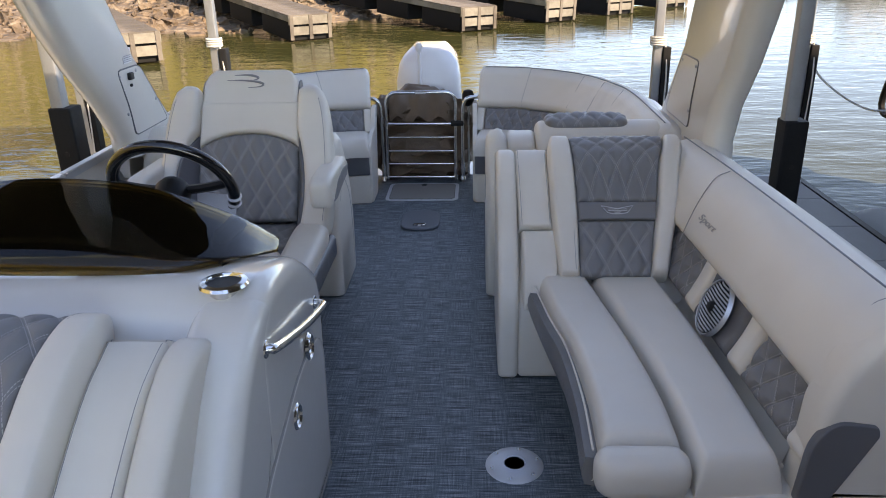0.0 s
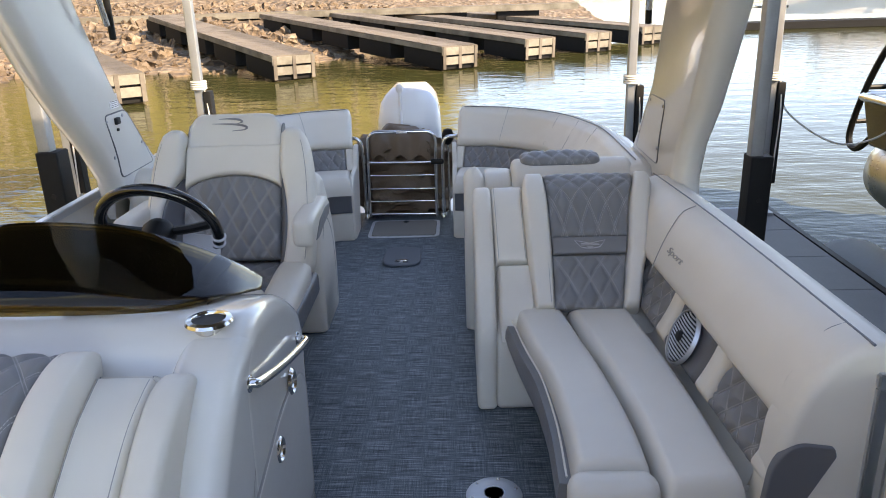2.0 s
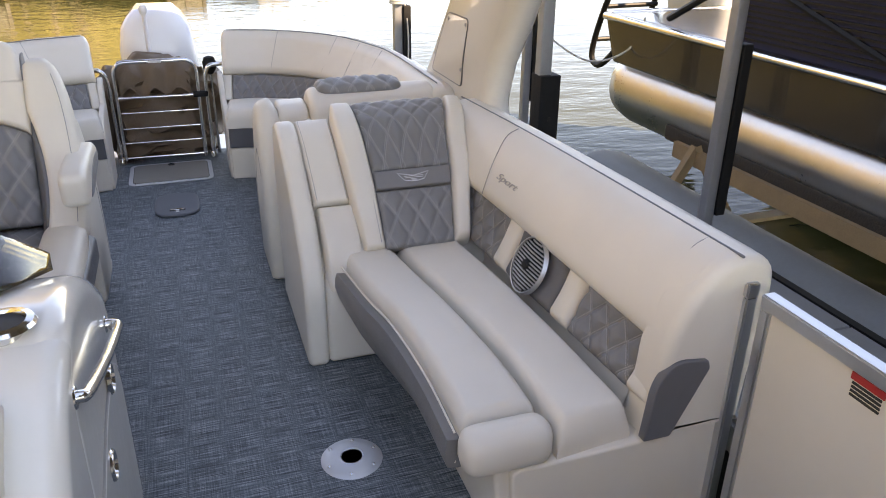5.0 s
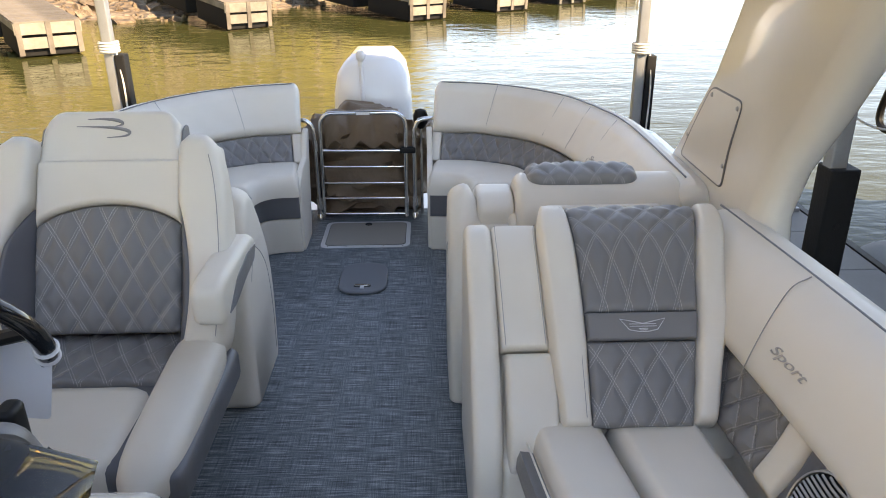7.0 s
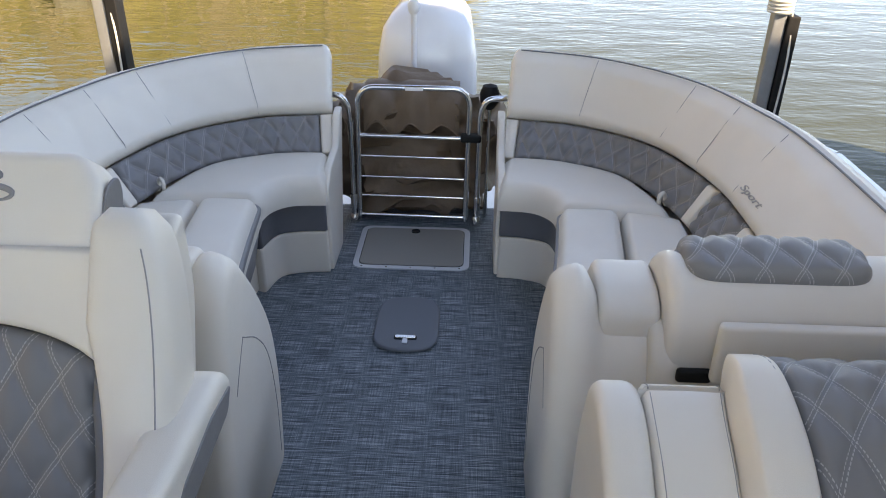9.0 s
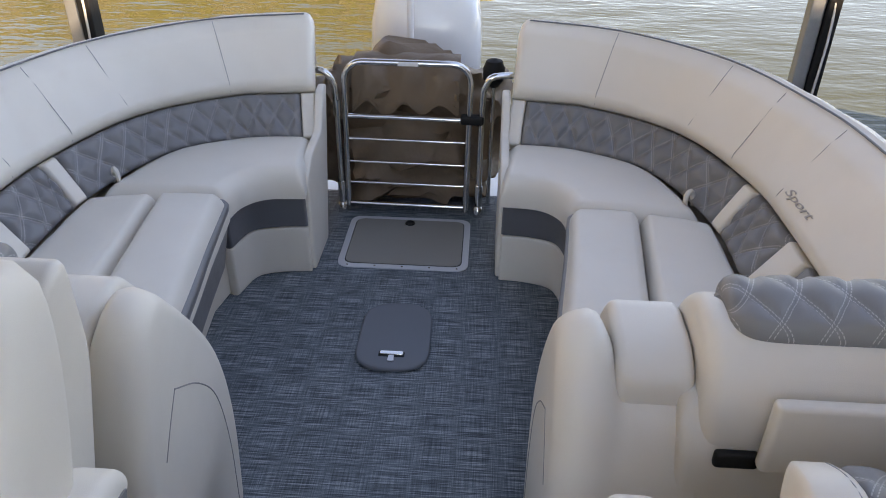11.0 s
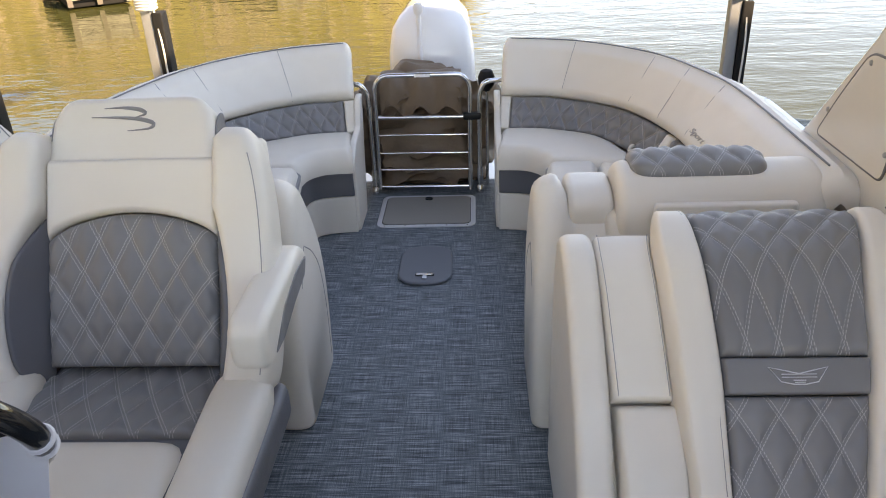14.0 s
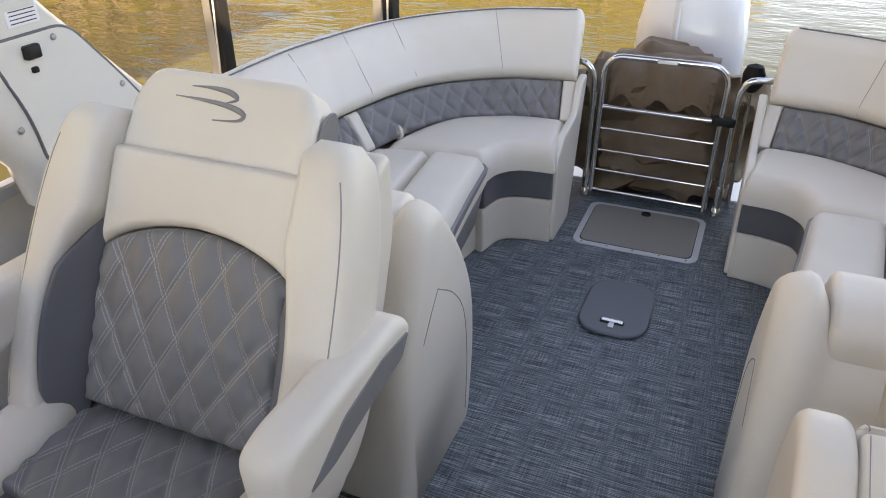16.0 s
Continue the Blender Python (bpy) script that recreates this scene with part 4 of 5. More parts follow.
    seg("white_band", 0.602, 0.645, 0.0, 0.4, 0.02, 0.012, WHITE)
    seg("quilted_panel", 0.647, 0.80, 0.0, 0.4, 0.026, 0.016, QUILT_S, (0.085, 0.11, 0.016), "quilted grey lumbar panel")
    seg("white_band", 0.802, 0.84, 0.0, 0.4, 0.02, 0.012, WHITE)
    seg("lumbar_panel", 0.842, 1.0, 0.0, 0.4, 0.02, 0.012, GREY)
    # bolster, rolled over the top
    def S(u, v):
        w = 0.41 + 0.59 * min(v / 0.62, 1.0)
        p = back(u, w)
        if v > 0.62:
            d = (TT(min(u + 0.01, 1)) - TT(max(u - 0.01, 0))).normalized()
            o = Vector((-d.y, d.x, 0)) * s
            if o.dot(TT(u) - Vector((0, 4.2, 0.7))) < 0:
                o = -o
            q = (v - 0.62) / 0.38
            p = p + o * 0.085 * math.sin(q * math.pi / 2) * 1.0 + Vector((0, 0, -0.16 * q * q))
        return p
    part("back_bolster", pad(S, 0.05, 0.045, None, 0.03, 0.0, not fl, 0.025, 0.004), WHITE, e)
    for u in (0.2, 0.43, 0.56, 0.74):
        pts = []
        for k in range(9):
            v = 0.02 + 0.6 * k / 8
            n = (S(u + 0.005, v) - S(u - 0.005, v)).cross(S(u, v + 0.01) - S(u, v - 0.01)).normalized() * (1 if fl else -1)
            pts.append(S(u, v) + n * (0.0502 * arc_h(v * 0.42, 0.045)) * 1.0)
        seam("seam", pts, e, 0.0011, 20)
    part("rail_piping", tube([TT(0.02 + 0.96 * i / 40) + Vector((0, 0, 0.046)) for i in range(41)], 0.003, 6), DARKGREY, e)
    # seat-lift strap
    p = BB(0.53)
    part("strap", tube([p + Vector((-s * 0.03, -0.02, 0.0)), p + Vector((-s * 0.035, -0.03, 0.045)), p + Vector((-s * 0.015, -0.01, 0.05)), p + Vector((0, 0, 0.0))], 0.008, 6, 10), WHITE, e, "pull strap at the seat corner")
    if s > 0:
        A, Bq, Cq = (on_pad(S, 0.05, 0.045, False, u, v, 0.0) for u, v in ((0.785, 0.15), (0.795, 0.15), (0.785, 0.18)))
        ex = (Bq - A).normalized()
        ez = ex.cross(Cq - A).normalized()
        w = words("Sport", 0.042, Matrix((ex, ez.cross(ex), ez)).transposed().to_4x4() @ Matrix.Diagonal((1.6, 0.75, 1, 1)), 0.0012, 0.4)
        w.transform(Matrix.Translation(A + ez * 0.002))
        part("model_lettering", w, PALE_GREY_THREAD, e, "grey embroidered lettering")
    return e


stern_lounge(1, "curved off-white stern lounge with quilted grey lumbar strip")
stern_lounge(-1, "curved off-white stern lounge behind the helm side")


def rear_backrest(s, x_in, x_out, label):
    """The aft-facing lounge back: pod at the aisle, arm pad, roll with a quilted headrest."""
    e = thing("aft_backrest", label, "backrest", "aft-facing lounge backrests")
    X = lambda a: s * (x_in + a)
    def span(a, b):
        return tuple(sorted((X(a), X(b))))
    # one moulded pod: a crest beside the aisle that dips to a ledge under the arm pad
    out = round_poly([(3.35, 0.0), (3.365, 0.42), (3.44, 0.67), (3.50, 0.762), (3.575, 0.762), (3.69, 0.62), (3.79, 0.45), (3.815, 0.25), (3.775, 0.0)], [0.03, 0.2, 0.12, 0.06, 0.07, 0.12, 0.12, 0.15, 0.03], 7)
    rings = []
    for a in (0.0, 0.003, 0.01, 0.021, 0.037, 0.055, 0.07, 0.08, 0.09, 0.1, 0.112, 0.125, 0.16, 0.238):
        q = 1 - min(a / 0.037, 1.0)
        ins = 0.037 * (1 - math.sqrt(max(0.0, 1 - q * q)))
        w = min(max((a - 0.06) / 0.06, 0.0), 1.0)
        top = 0.765 - 0.085 * w * w * (3 - 2 * w) - 0.3 * max(0.0, 0.055 - a) ** 1.0
        ring = []
        for p in out:
            z = p.y if p.y < 0.4 else 0.4 + (p.y - 0.4) * (top - 0.4) / 0.365
            ring.append(Vector((X(a), 3.58 + (p.x - 3.58) * (1 - ins / 0.22), z * (1 - ins / 0.76))))
        rings.append(ring)
    part("pod", loft(rings), WHITE, e, "", 70)
    body = round_poly([(3.40, 0.0), (3.405, 0.60), (3.45, 0.68), (3.62, 0.69), (3.76, 0.5), (3.84, 0.40), (3.84, 0.0)], 0.03)
    xa, xb = span(0.2, x_out - x_in)
    part("body", slab(body, (xa, 0, 0), (0, 1, 0), (0, 0, 1), xb - xa, 0.02), WHITE, e)
    xa, xb = span(0.098, 0.224)
    ap = round_poly([(3.47, 0.62), (3.465, 0.70), (3.52, 0.732), (3.64, 0.735), (3.70, 0.66), (3.70, 0.6)], 0.03, 5)
    part("arm_pad", slab(ap, (xa, 0, 0), (0, 1, 0), (0, 0, 1), xb - xa, 0.018, 5), WHITE, e)
    xa, xb = span(0.225, x_out - x_in - 0.01)
    roll = round_poly([(3.415, 0.58), (3.41, 0.70), (3.46, 0.775), (3.56, 0.80), (3.66, 0.745), (3.70, 0.6)], [0.03, 0.05, 0.05, 0.05, 0.06, 0.03], 6)
    part("head_roll", slab(roll, (xa, 0, 0), (0, 1, 0), (0, 0, 1), xb - xa, 0.03, 5), WHITE, e)
    qa, qb = X(0.265), X(min(0.635, x_out - x_in - 0.08))
    ypr = spl([(0, 3.475, 0.774), (0, 3.52, 0.787), (0, 3.58, 0.79), (0, 3.65, 0.745)])

    def S(u, v):
        w = 0.5 + (v - 0.5) * (0.3 + 0.7 * math.sqrt(1 - abs(2 * u - 1) ** 9))
        return Vector((qa + (qb - qa) * u, ypr(w).y, ypr(w).z))
    part("quilted_headrest", pad(S, 0.03, 0.035, (0.077, 0.135, 0.009), 0.02, 0.008, s < 0), QUILT, e, "quilted grey headrest pad")
    # pocket flap, and a black block that paints the shade in its gap
    xa, xb = span(0.31, 0.68)
    part("pocket_flap", rbox(xa, xb, 3.372, 3.40, 0.60, 0.735, 0.008), WHITE, e, "pocket flap on the back")
    xa, xb = span(0.25, 0.32)
    part("pocket_gap_shade", rbox(xa, xb, 3.392, 3.41, 0.585, 0.615, 0.006), BLACK, e)
    seam("seam", [(X(0.0), y, z) for y, z in ((3.46, 0.45), (3.50, 0.50), (3.545, 0.55))], e, 0.0013)
    seam("seam", [(X(0.0), y, z) for y, z in ((3.545, 0.55), (3.64, 0.48), (3.71, 0.38), (3.735, 0.22), (3.725, 0.04))], e, 0.0016)
    return e


rear_backrest(1, 0.39, 1.18, "off-white aft-facing backrest with quilted grey headrest")
rear_backrest(-1, 0.285, 1.18, "off-white aft-facing backrest behind the helm chair")


def helm_chair():
    e = thing("helm_chair", "off-white helm chair with quilted grey back and seat", "helm chair")
    part("pedestal", lathe([(0.16, 0.0), (0.16, 0.02), (0.06, 0.05), (0.055, 0.32), (0.12, 0.36), (0.12, 0.38)], 28, pose(-0.6, 2.75, 0)), BRUSHED, e)
    back = spl([(0, 2.985, 0.47), (0, 3.05, 0.60), (0, 3.12, 0.74), (0, 3.20, 0.89), (0, 3.255, 0.99)])
    xl, xr = -0.782, -0.372

    def W(x, z, lift=0.0):
        v = (z - 0.47) / 0.52
        q = back(v)
        return Vector((x, q.y - lift, q.z + 0.5 * lift))
    arch = lambda u: 0.758 + 0.05 * math.sin(math.pi * u) ** 0.6
    S = lambda u, v: W(xl + (xr - xl) * u, 0.51 + (arch(u) - 0.51) * v, 0.01)
    part("quilted_back", pad(S, 0.026, 0.018, (0.072, 0.13, 0.009), 0.04, 0.008), QUILT, e, "quilted grey back panel")
    S = lambda u, v: W(xl + (xr - xl) * u, arch(u) + 0.002 + (0.928 - arch(u)) * v, 0.01)
    part("upper_back", pad(S, 0.026, 0.012, None, 0.04, 0.0, False, 0.02), WHITE, e)
    hl, hr = -0.79, -0.385
    head = round_poly([(hl, 0.0), (hr, 0.0), (hr - 0.006, 0.14), (hr - 0.04, 0.19), (hl + 0.04, 0.19), (hl + 0.006, 0.14)], [0.012, 0.012, 0.06, 0.06, 0.06, 0.06], 6)
    d = Vector((0, 0.6, 0.8)).normalized()
    hd = part("headrest", slab(head, (0, 3.275, 0.872), (1, 0, 0), d, 0.095, 0.02, 5), WHITE, e, "off-white headrest with embroidered mark")
    for sx in (hl - 0.0015, hr - 0.0045):
        sd = round_poly([(0.025, 0.018), (0.135, 0.018), (0.165, 0.045), (0.135, 0.078), (0.025, 0.078)], 0.02, 4)
        part("headrest_side", slab(sd, (sx, 3.275, 0.872), d, Vector((1, 0, 0)).cross(d), 0.006, 0.002), GREY, hd, "grey headrest side panel")
    # embroidered sweep on the headrest, drawn as plain strokes
    nrm = Vector((1, 0, 0)).cross(d)
    o = Vector((-0.6, 3.275, 0.872)) + nrm * 0.0955 + d * 0.13
    bm = bmesh.new()
    X = Vector((1, 0, 0))
    for pts in ([(-0.055, 0.028), (-0.01, 0.029), (0.03, 0.024), (0.046, 0.013), (0.022, 0.004)], [(-0.085, 0.006), (-0.03, 0.005), (0.03, 0.0), (0.066, -0.011), (0.058, -0.024), (0.005, -0.029)]):
        f = spl([o + X * a + d * b for a, b in pts])
        tube([f(i / 16) for i in range(17)], lambda t: 0.0012 + 0.0042 * math.sin(math.pi * min(1, t * 1.0)) ** 1.5, 6, None, False, bm)
    part("embroidery", bm, GREY_THREAD, hd, "grey embroidered sweep")
    for s in (-1, 1):
        xi = xl if s < 0 else xr
        wide = 0.075 if s < 0 else 0.036
        xin = lambda t, w=wide: w * math.sin(math.pi * min(1.0, (t + 0.05) / 0.75)) ** 0.8 if t < 0.7 else 0.0
        bd, bn = Vector((0, 0.46, 0.888)), Vector((0, -0.888, 0.46))
        S = lambda u, v, s=s, xi=xi, xin=xin, wide=wide: Vector((xi + s * (0.002 + xin(0.68 * v) * u), 3.01, 0.47)) + bd * (-0.04 + 0.63 * 0.68 * v) + bn * (0.02 + 0.078 * u * min(1.0, 1.3 * xin(0.68 * v) / wide))
        part("side_gusset", pad(S, 0.012, 0.008, None, 0.02, 0.0, s < 0, 0.02), DARKGREY, e, "dark grey side gusset")
        fo = spl([(0.125, 0, 0), (0.138, 0, 0), (0.142, 0, 0), (0.142, 0, 0), (0.138, 0, 0), (0.13, 0, 0), (0.115, 0, 0), (0.088, 0, 0)])
        rings = []
        for i in range(25):
            t = i / 24
            end = math.sqrt(max(0.0, 1 - max(0.0, (abs(t - 0.5) - 0.43) / 0.07) ** 2))
            h = -0.04 + 0.63 * t
            xa = xin(t)
            xb = fo(t).x
            d0, d1 = -0.03, 0.115 - 0.02 * t * t
            cx, cd = (xa + xb) / 2, (d0 + d1) / 2
            k = 0.62 + 0.38 * end
            hw, hd = (xb - xa) / 2 * k, (d1 - d0) / 2 * k
            sec = round_poly([(cx - hw, cd - hd), (cx + hw, cd - hd), (cx + hw, cd + hd), (cx - hw, cd + hd)], [0.02, 0.04, 0.04, 0.025], 6)
            rings.append([Vector((xi + s * p.x, 3.01, 0.47)) + bd * h + bn * p.y for p in sec])
        part("side_bolster", loft(rings), WHITE, e, "", 60)
        seam("seam", [Vector((xi + s * (fo(t).x - 0.022), 3.01, 0.47)) + bd * (-0.04 + 0.63 * t) + bn * (0.112 - 0.02 * t * t) for t in (0.1, 0.25, 0.4, 0.55, 0.7, 0.82, 0.9)], e, 0.0013)
        # seat side roll
        xs = xi + s * 0.062
        rings = []
        for i in range(15):
            t = i / 14
            y = 2.40 + 0.62 * t
            z = 0.43 + 0.055 * t
            k = math.sqrt(max(0.02, 1 - (2 * t - 1) ** 6))
            rings.append([Vector((xs + s * 0.004 * t + 0.072 * k * math.copysign(abs(math.cos(a)) ** 0.7, math.cos(a)), y, z + 0.062 * k * math.copysign(abs(math.sin(a)) ** 0.7, math.sin(a)))) for a in (j / 20 * 2 * math.pi for j in range(20))])
        part("seat_bolster", loft(rings), WHITE, e)
        part("seat_side", rbox(*sorted((xs + s * 0.02, xs + s * 0.085)), 2.45, 3.02, 0.36, 0.455, 0.02), DARKGREY, e, "grey lower seat side")
        arm = round_poly([(2.815, 0.625), (2.808, 0.728), (2.86, 0.746), (3.18, 0.742), (3.23, 0.70), (3.18, 0.648), (3.05, 0.638), (2.93, 0.615)], [0.03, 0.03, 0.04, 0.04, 0.03, 0.04, 0.06, 0.05], 6)
        ar = part("armrest", slab(arm, (-0.278 if s > 0 else -0.985, 0, 0), (0, 1, 0), (0, 0, 1), 0.084, 0.022, 6), WHITE, e, "off-white padded armrest")
        ins = round_poly([(2.86, 0.64), (2.93, 0.634), (3.05, 0.652), (3.17, 0.662), (3.20, 0.70), (3.10, 0.71), (2.97, 0.695)], 0.012)
        part("armrest_inlay", slab(ins, (-0.1955 if s > 0 else -0.9875, 0, 0), (0, 1, 0), (0, 0, 1), 0.004, 0.0015), GREY, ar, "grey inlay on the armrest side")
    S = net([[(x, y, z) for x in (-0.792, -0.585, -0.376)] for y, z in ((2.785, 0.478), (2.90, 0.482), (3.04, 0.478))])
    part("quilted_seat", pad(S, 0.022, 0.015, (0.072, 0.13, 0.008), 0.05, 0.004), QUILT, e, "quilted grey seat panel")
    part("seat_front", rbox(-0.795, -0.375, 2.44, 2.784, 0.36, 0.495, 0.045, 0.05), WHITE, e)
    part("seat_base", rbox(-0.86, -0.34, 2.46, 3.05, 0.36, 0.475, 0.03), DARKGREY, e)
    shell = round_poly([(2.99, 0.38), (3.035, 0.50), (3.15, 0.74), (3.255, 0.93), (3.34, 0.97), (3.34, 0.80), (3.20, 0.45), (3.12, 0.38)], 0.045)
    part("back_shell", slab(shell, (-0.86, 0.02, 0), (0, 1, 0), (0, 0, 1), 0.57, 0.015, 4), WHITE, e)
    return e


helm_chair()


def console():
    e = thing("helm_console", "glossy white helm console with smoked windscreen", "console")
    prof = round_poly([(1.50, 0.0), (1.53, 0.70), (1.57, 0.785), (1.68, 0.845), (1.82, 0.83), (2.02, 0.77), (2.17, 0.665), (2.2, 0.56), (2.12, 0.0)], [0.02, 0.1, 0.06, 0.06, 0.08, 0.08, 0.08, 0.1, 0.02], 6)
    part("body", slab(prof, (-1.2, 0, 0), (0, 1, 0), (0, 0, 1), 1.085, 0.05, 7), GEL, e)
    side = round_poly([(1.20, 0.0), (1.17, 0.3), (1.24, 0.5), (1.42, 0.705), (1.53, 0.785), (1.64, 0.825), (1.78, 0.82), (1.85, 0.6), (1.8, 0.0)], [0.03, 0.1, 0.1, 0.1, 0.06, 0.06, 0.03, 0.03, 0.02], 6)
    part("side_fairing", slab(side, (-0.275, 0, 0), (0, 1, 0), (0, 0, 1), 0.1595, 0.042, 8), GEL, e)
    dash = round_poly([(1.9, 0.70), (1.93, 0.80), (2.03, 0.865), (2.13, 0.85), (2.2, 0.70)], [0.02, 0.05, 0.05, 0.04, 0.02], 5)
    part("dash_trim", slab(dash, (-1.1, 0, 0), (0, 1, 0), (0, 0, 1), 0.80, 0.05, 6), GREY, e, "grey moulded dash trim")
    hood = round_poly([(1.79, 0.80), (1.80, 0.85), (1.88, 0.88), (2.06, 0.88), (2.1, 0.80)], [0.02, 0.05, 0.06, 0.04, 0.02], 5)
    part("dash_hood", slab(hood, (-1.06, 0, 0), (0, 1, 0), (0, 0, 1), 0.80, 0.05, 6), BLACK, e, "black dash hood")
    binn = round_poly([(1.99, 0.82), (2.02, 0.893), (2.12, 0.898), (2.2, 0.83)], [0.02, 0.03, 0.03, 0.02], 5)
    part("gauge_binnacle", slab(binn, (-0.89, 0, 0), (0, 1, 0), (0, 0, 1), 0.44, 0.02, 5), BLACK, e, "black gauge binnacle")
    part("gauge", lathe([(0.0, 0.0), (0.05, 0.0), (0.055, 0.008), (0.05, 0.008), (0.048, 0.003), (0.0, 0.003)], 28, pose(-0.6, 2.172, 0.862, -50)), GLOSSBLACK, e)
    lo = [(-1.12, 2.06, 0.80), (-1.07, 1.85, 0.822), (-0.97, 1.735, 0.842), (-0.77, 1.712, 0.846), (-0.5, 1.71, 0.846), (-0.34, 1.735, 0.843), (-0.235, 1.84, 0.83), (-0.19, 2.03, 0.775)]
    hi = [(-1.15, 2.14, 0.91), (-1.09, 2.03, 0.955), (-0.98, 1.99, 0.98), (-0.77, 1.98, 1.0), (-0.55, 1.98, 0.985), (-0.40, 2.0, 0.935), (-0.28, 2.04, 0.865), (-0.20, 2.09, 0.788)]
    m1 = [(p[0] + 0.03 * (q[0] - p[0]), p[1] + 0.03 * (q[1] - p[1]), p[2] + 0.26 * (q[2] - p[2])) for p, q in zip(lo, hi)]
    m2 = [(p[0] + 0.5 * (q[0] - p[0]), p[1] + 0.5 * (q[1] - p[1]), p[2] + 0.68 * (q[2] - p[2])) for p, q in zip(lo, hi)]
    ws = part("windscreen", pad(net([lo, m1, m2, hi]), 0.003, 0.002, None, 0.003, 0.0, False, 0.03), SMOKED, e, "smoked brown acrylic windscreen")
    ws.visible_shadow = False
    part("windscreen_screw", lathe([(0.0, 0.008), (0.007, 0.007), (0.009, 0.0)], 12, pose(-0.235, 1.93, 0.812, -20, 25)), GLOSSBLACK, e)
    # cup holder
    cup = part("cup_holder", lathe([(0.036, -0.05), (0.037, 0.0), (0.040, 0.006), (0.052, 0.004), (0.056, -0.003), (0.045, -0.006)], 36, pose(-0.215, 1.67, 0.845, 0, 0)), CHROME, e, "polished steel cup holder")
    part("cup_well", lathe([(0.0, -0.03), (0.036, -0.028), (0.0365, 0.0)], 28, pose(-0.215, 1.67, 0.845)), BLACK, cup)
    # grab rail on the aisle side
    rail = part("grab_rail", tube([(-0.14, 1.60, 0.715), (-0.11, 1.602, 0.715), (-0.098, 1.63, 0.705), (-0.09, 1.83, 0.648), (-0.086, 2.03, 0.603), (-0.092, 2.075, 0.595), (-0.125, 2.08, 0.595)], 0.012, 12, 30), CHROME, e, "polished grab rail")
    for y, z in ((1.60, 0.715), (2.08, 0.595)):
        part("rail_foot", lathe([(0.0, 0.006), (0.02, 0.005), (0.023, 0.0)], 20, pose(-0.118, y, z, 0, 90)), CHROME, rail)
    # access door with two latches
    door = [(1.34, 0.06), (2.09, 0.06), (2.12, 0.44), (2.06, 0.50), (1.85, 0.52), (1.46, 0.42), (1.36, 0.30)]
    dr = part("access_door", slab(round_poly(door, [0.03, 0.03, 0.05, 0.05, 0.1, 0.12, 0.1], 6), (-0.118, 0, 0), (0, 1, 0), (0, 0, 1), 0.009, 0.004), GEL, e, "glossy white access door")
    part("door_gasket", tube([(-0.1135, p.x, p.y) for p in round_poly(door, [0.03, 0.03, 0.05, 0.05, 0.1, 0.12, 0.1], 6)], 0.004, 6, None, True), THREAD, dr)
    for y, z, par in ((1.95, 0.525, e), (1.76, 0.43, dr), (1.55, 0.13, dr)):
        lt = part("latch", lathe([(0.0, 0.004), (0.026, 0.004), (0.03, 0.010), (0.034, 0.007), (0.036, 0.0)], 28, pose(-0.1125, y, z, 0, 90)), CHROME, par, "round polished latch")
    part("speaker_ring", lathe([(0.03, 0.0), (0.034, 0.008), (0.04, 0.0)], 24, pose(-0.1115, 1.95, 0.525, 0, 90)), CHROME, e)
    return e


console()


def steering_wheel():
    e = thing("steering_wheel", "gloss black steering wheel with a white tag", "steering wheel")
    M = Matrix.Translation((-0.6, 2.385, 0.845)) @ Matrix.Rotation(radians(-60), 4, "X")
    R = 0.185
    ring = [M @ Vector((R * math.cos(a), R * math.sin(a), 0)) for a in (i / 48 * 2 * math.pi for i in range(48))]
    part("rim", tube(ring, 0.0195, 12, None, True), GLOSSBLACK, e)
    part("hub", lathe([(0.0, 0.015), (0.045, 0.012), (0.055, -0.01), (0.05, -0.05), (0.03, -0.16), (0.0, -0.2)], 28, M), BLACK, e)
    for a in (-0.15, math.pi + 0.15, math.pi / 2 - 0.17, math.pi / 2 + 0.17):
        bm = tube([M @ Vector((0.03 * math.cos(a), 0.03 * math.sin(a), -0.012)), M @ Vector((0.11 * math.cos(a), 0.11 * math.sin(a), -0.01)), M @ Vector((R * math.cos(a), R * math.sin(a), 0))], 0.015, 8, 8)
        part("spoke", bm, BLACK, e)
    for a in (0.2, 0.36):
        p = [M @ Vector(((R + 0.019 * math.cos(q)) * math.cos(a), (R + 0.019 * math.cos(q)) * math.sin(a), 0.019 * math.sin(q))) for q in (i / 16 * 2 * math.pi for i in range(16))]
        part("white_tie", tube(p, 0.006, 6, None, True), PAPER, e, "white tie round the rim")
    o = M @ Vector((R * math.cos(0.2), R * math.sin(0.2), 0.0))
    tag = round_poly([(-0.125, -0.02), (0.005, -0.035), (-0.012, -0.185), (-0.125, -0.175)], 0.01)
    part("paper_tag", slab(tag, o + Vector((0.0, 0.025, 0.03)), (1, 0, 0), (0, 0.25, 0.97), 0.0015, 0.0005, 1), PAPER, e, "white paper tag")
    part("throttle", rbox(-0.43, -0.39, 2.2, 2.26, 0.62, 0.80, 0.012), BLACK, e)
    return e


steering_wheel()

# ---- floor fittings ----


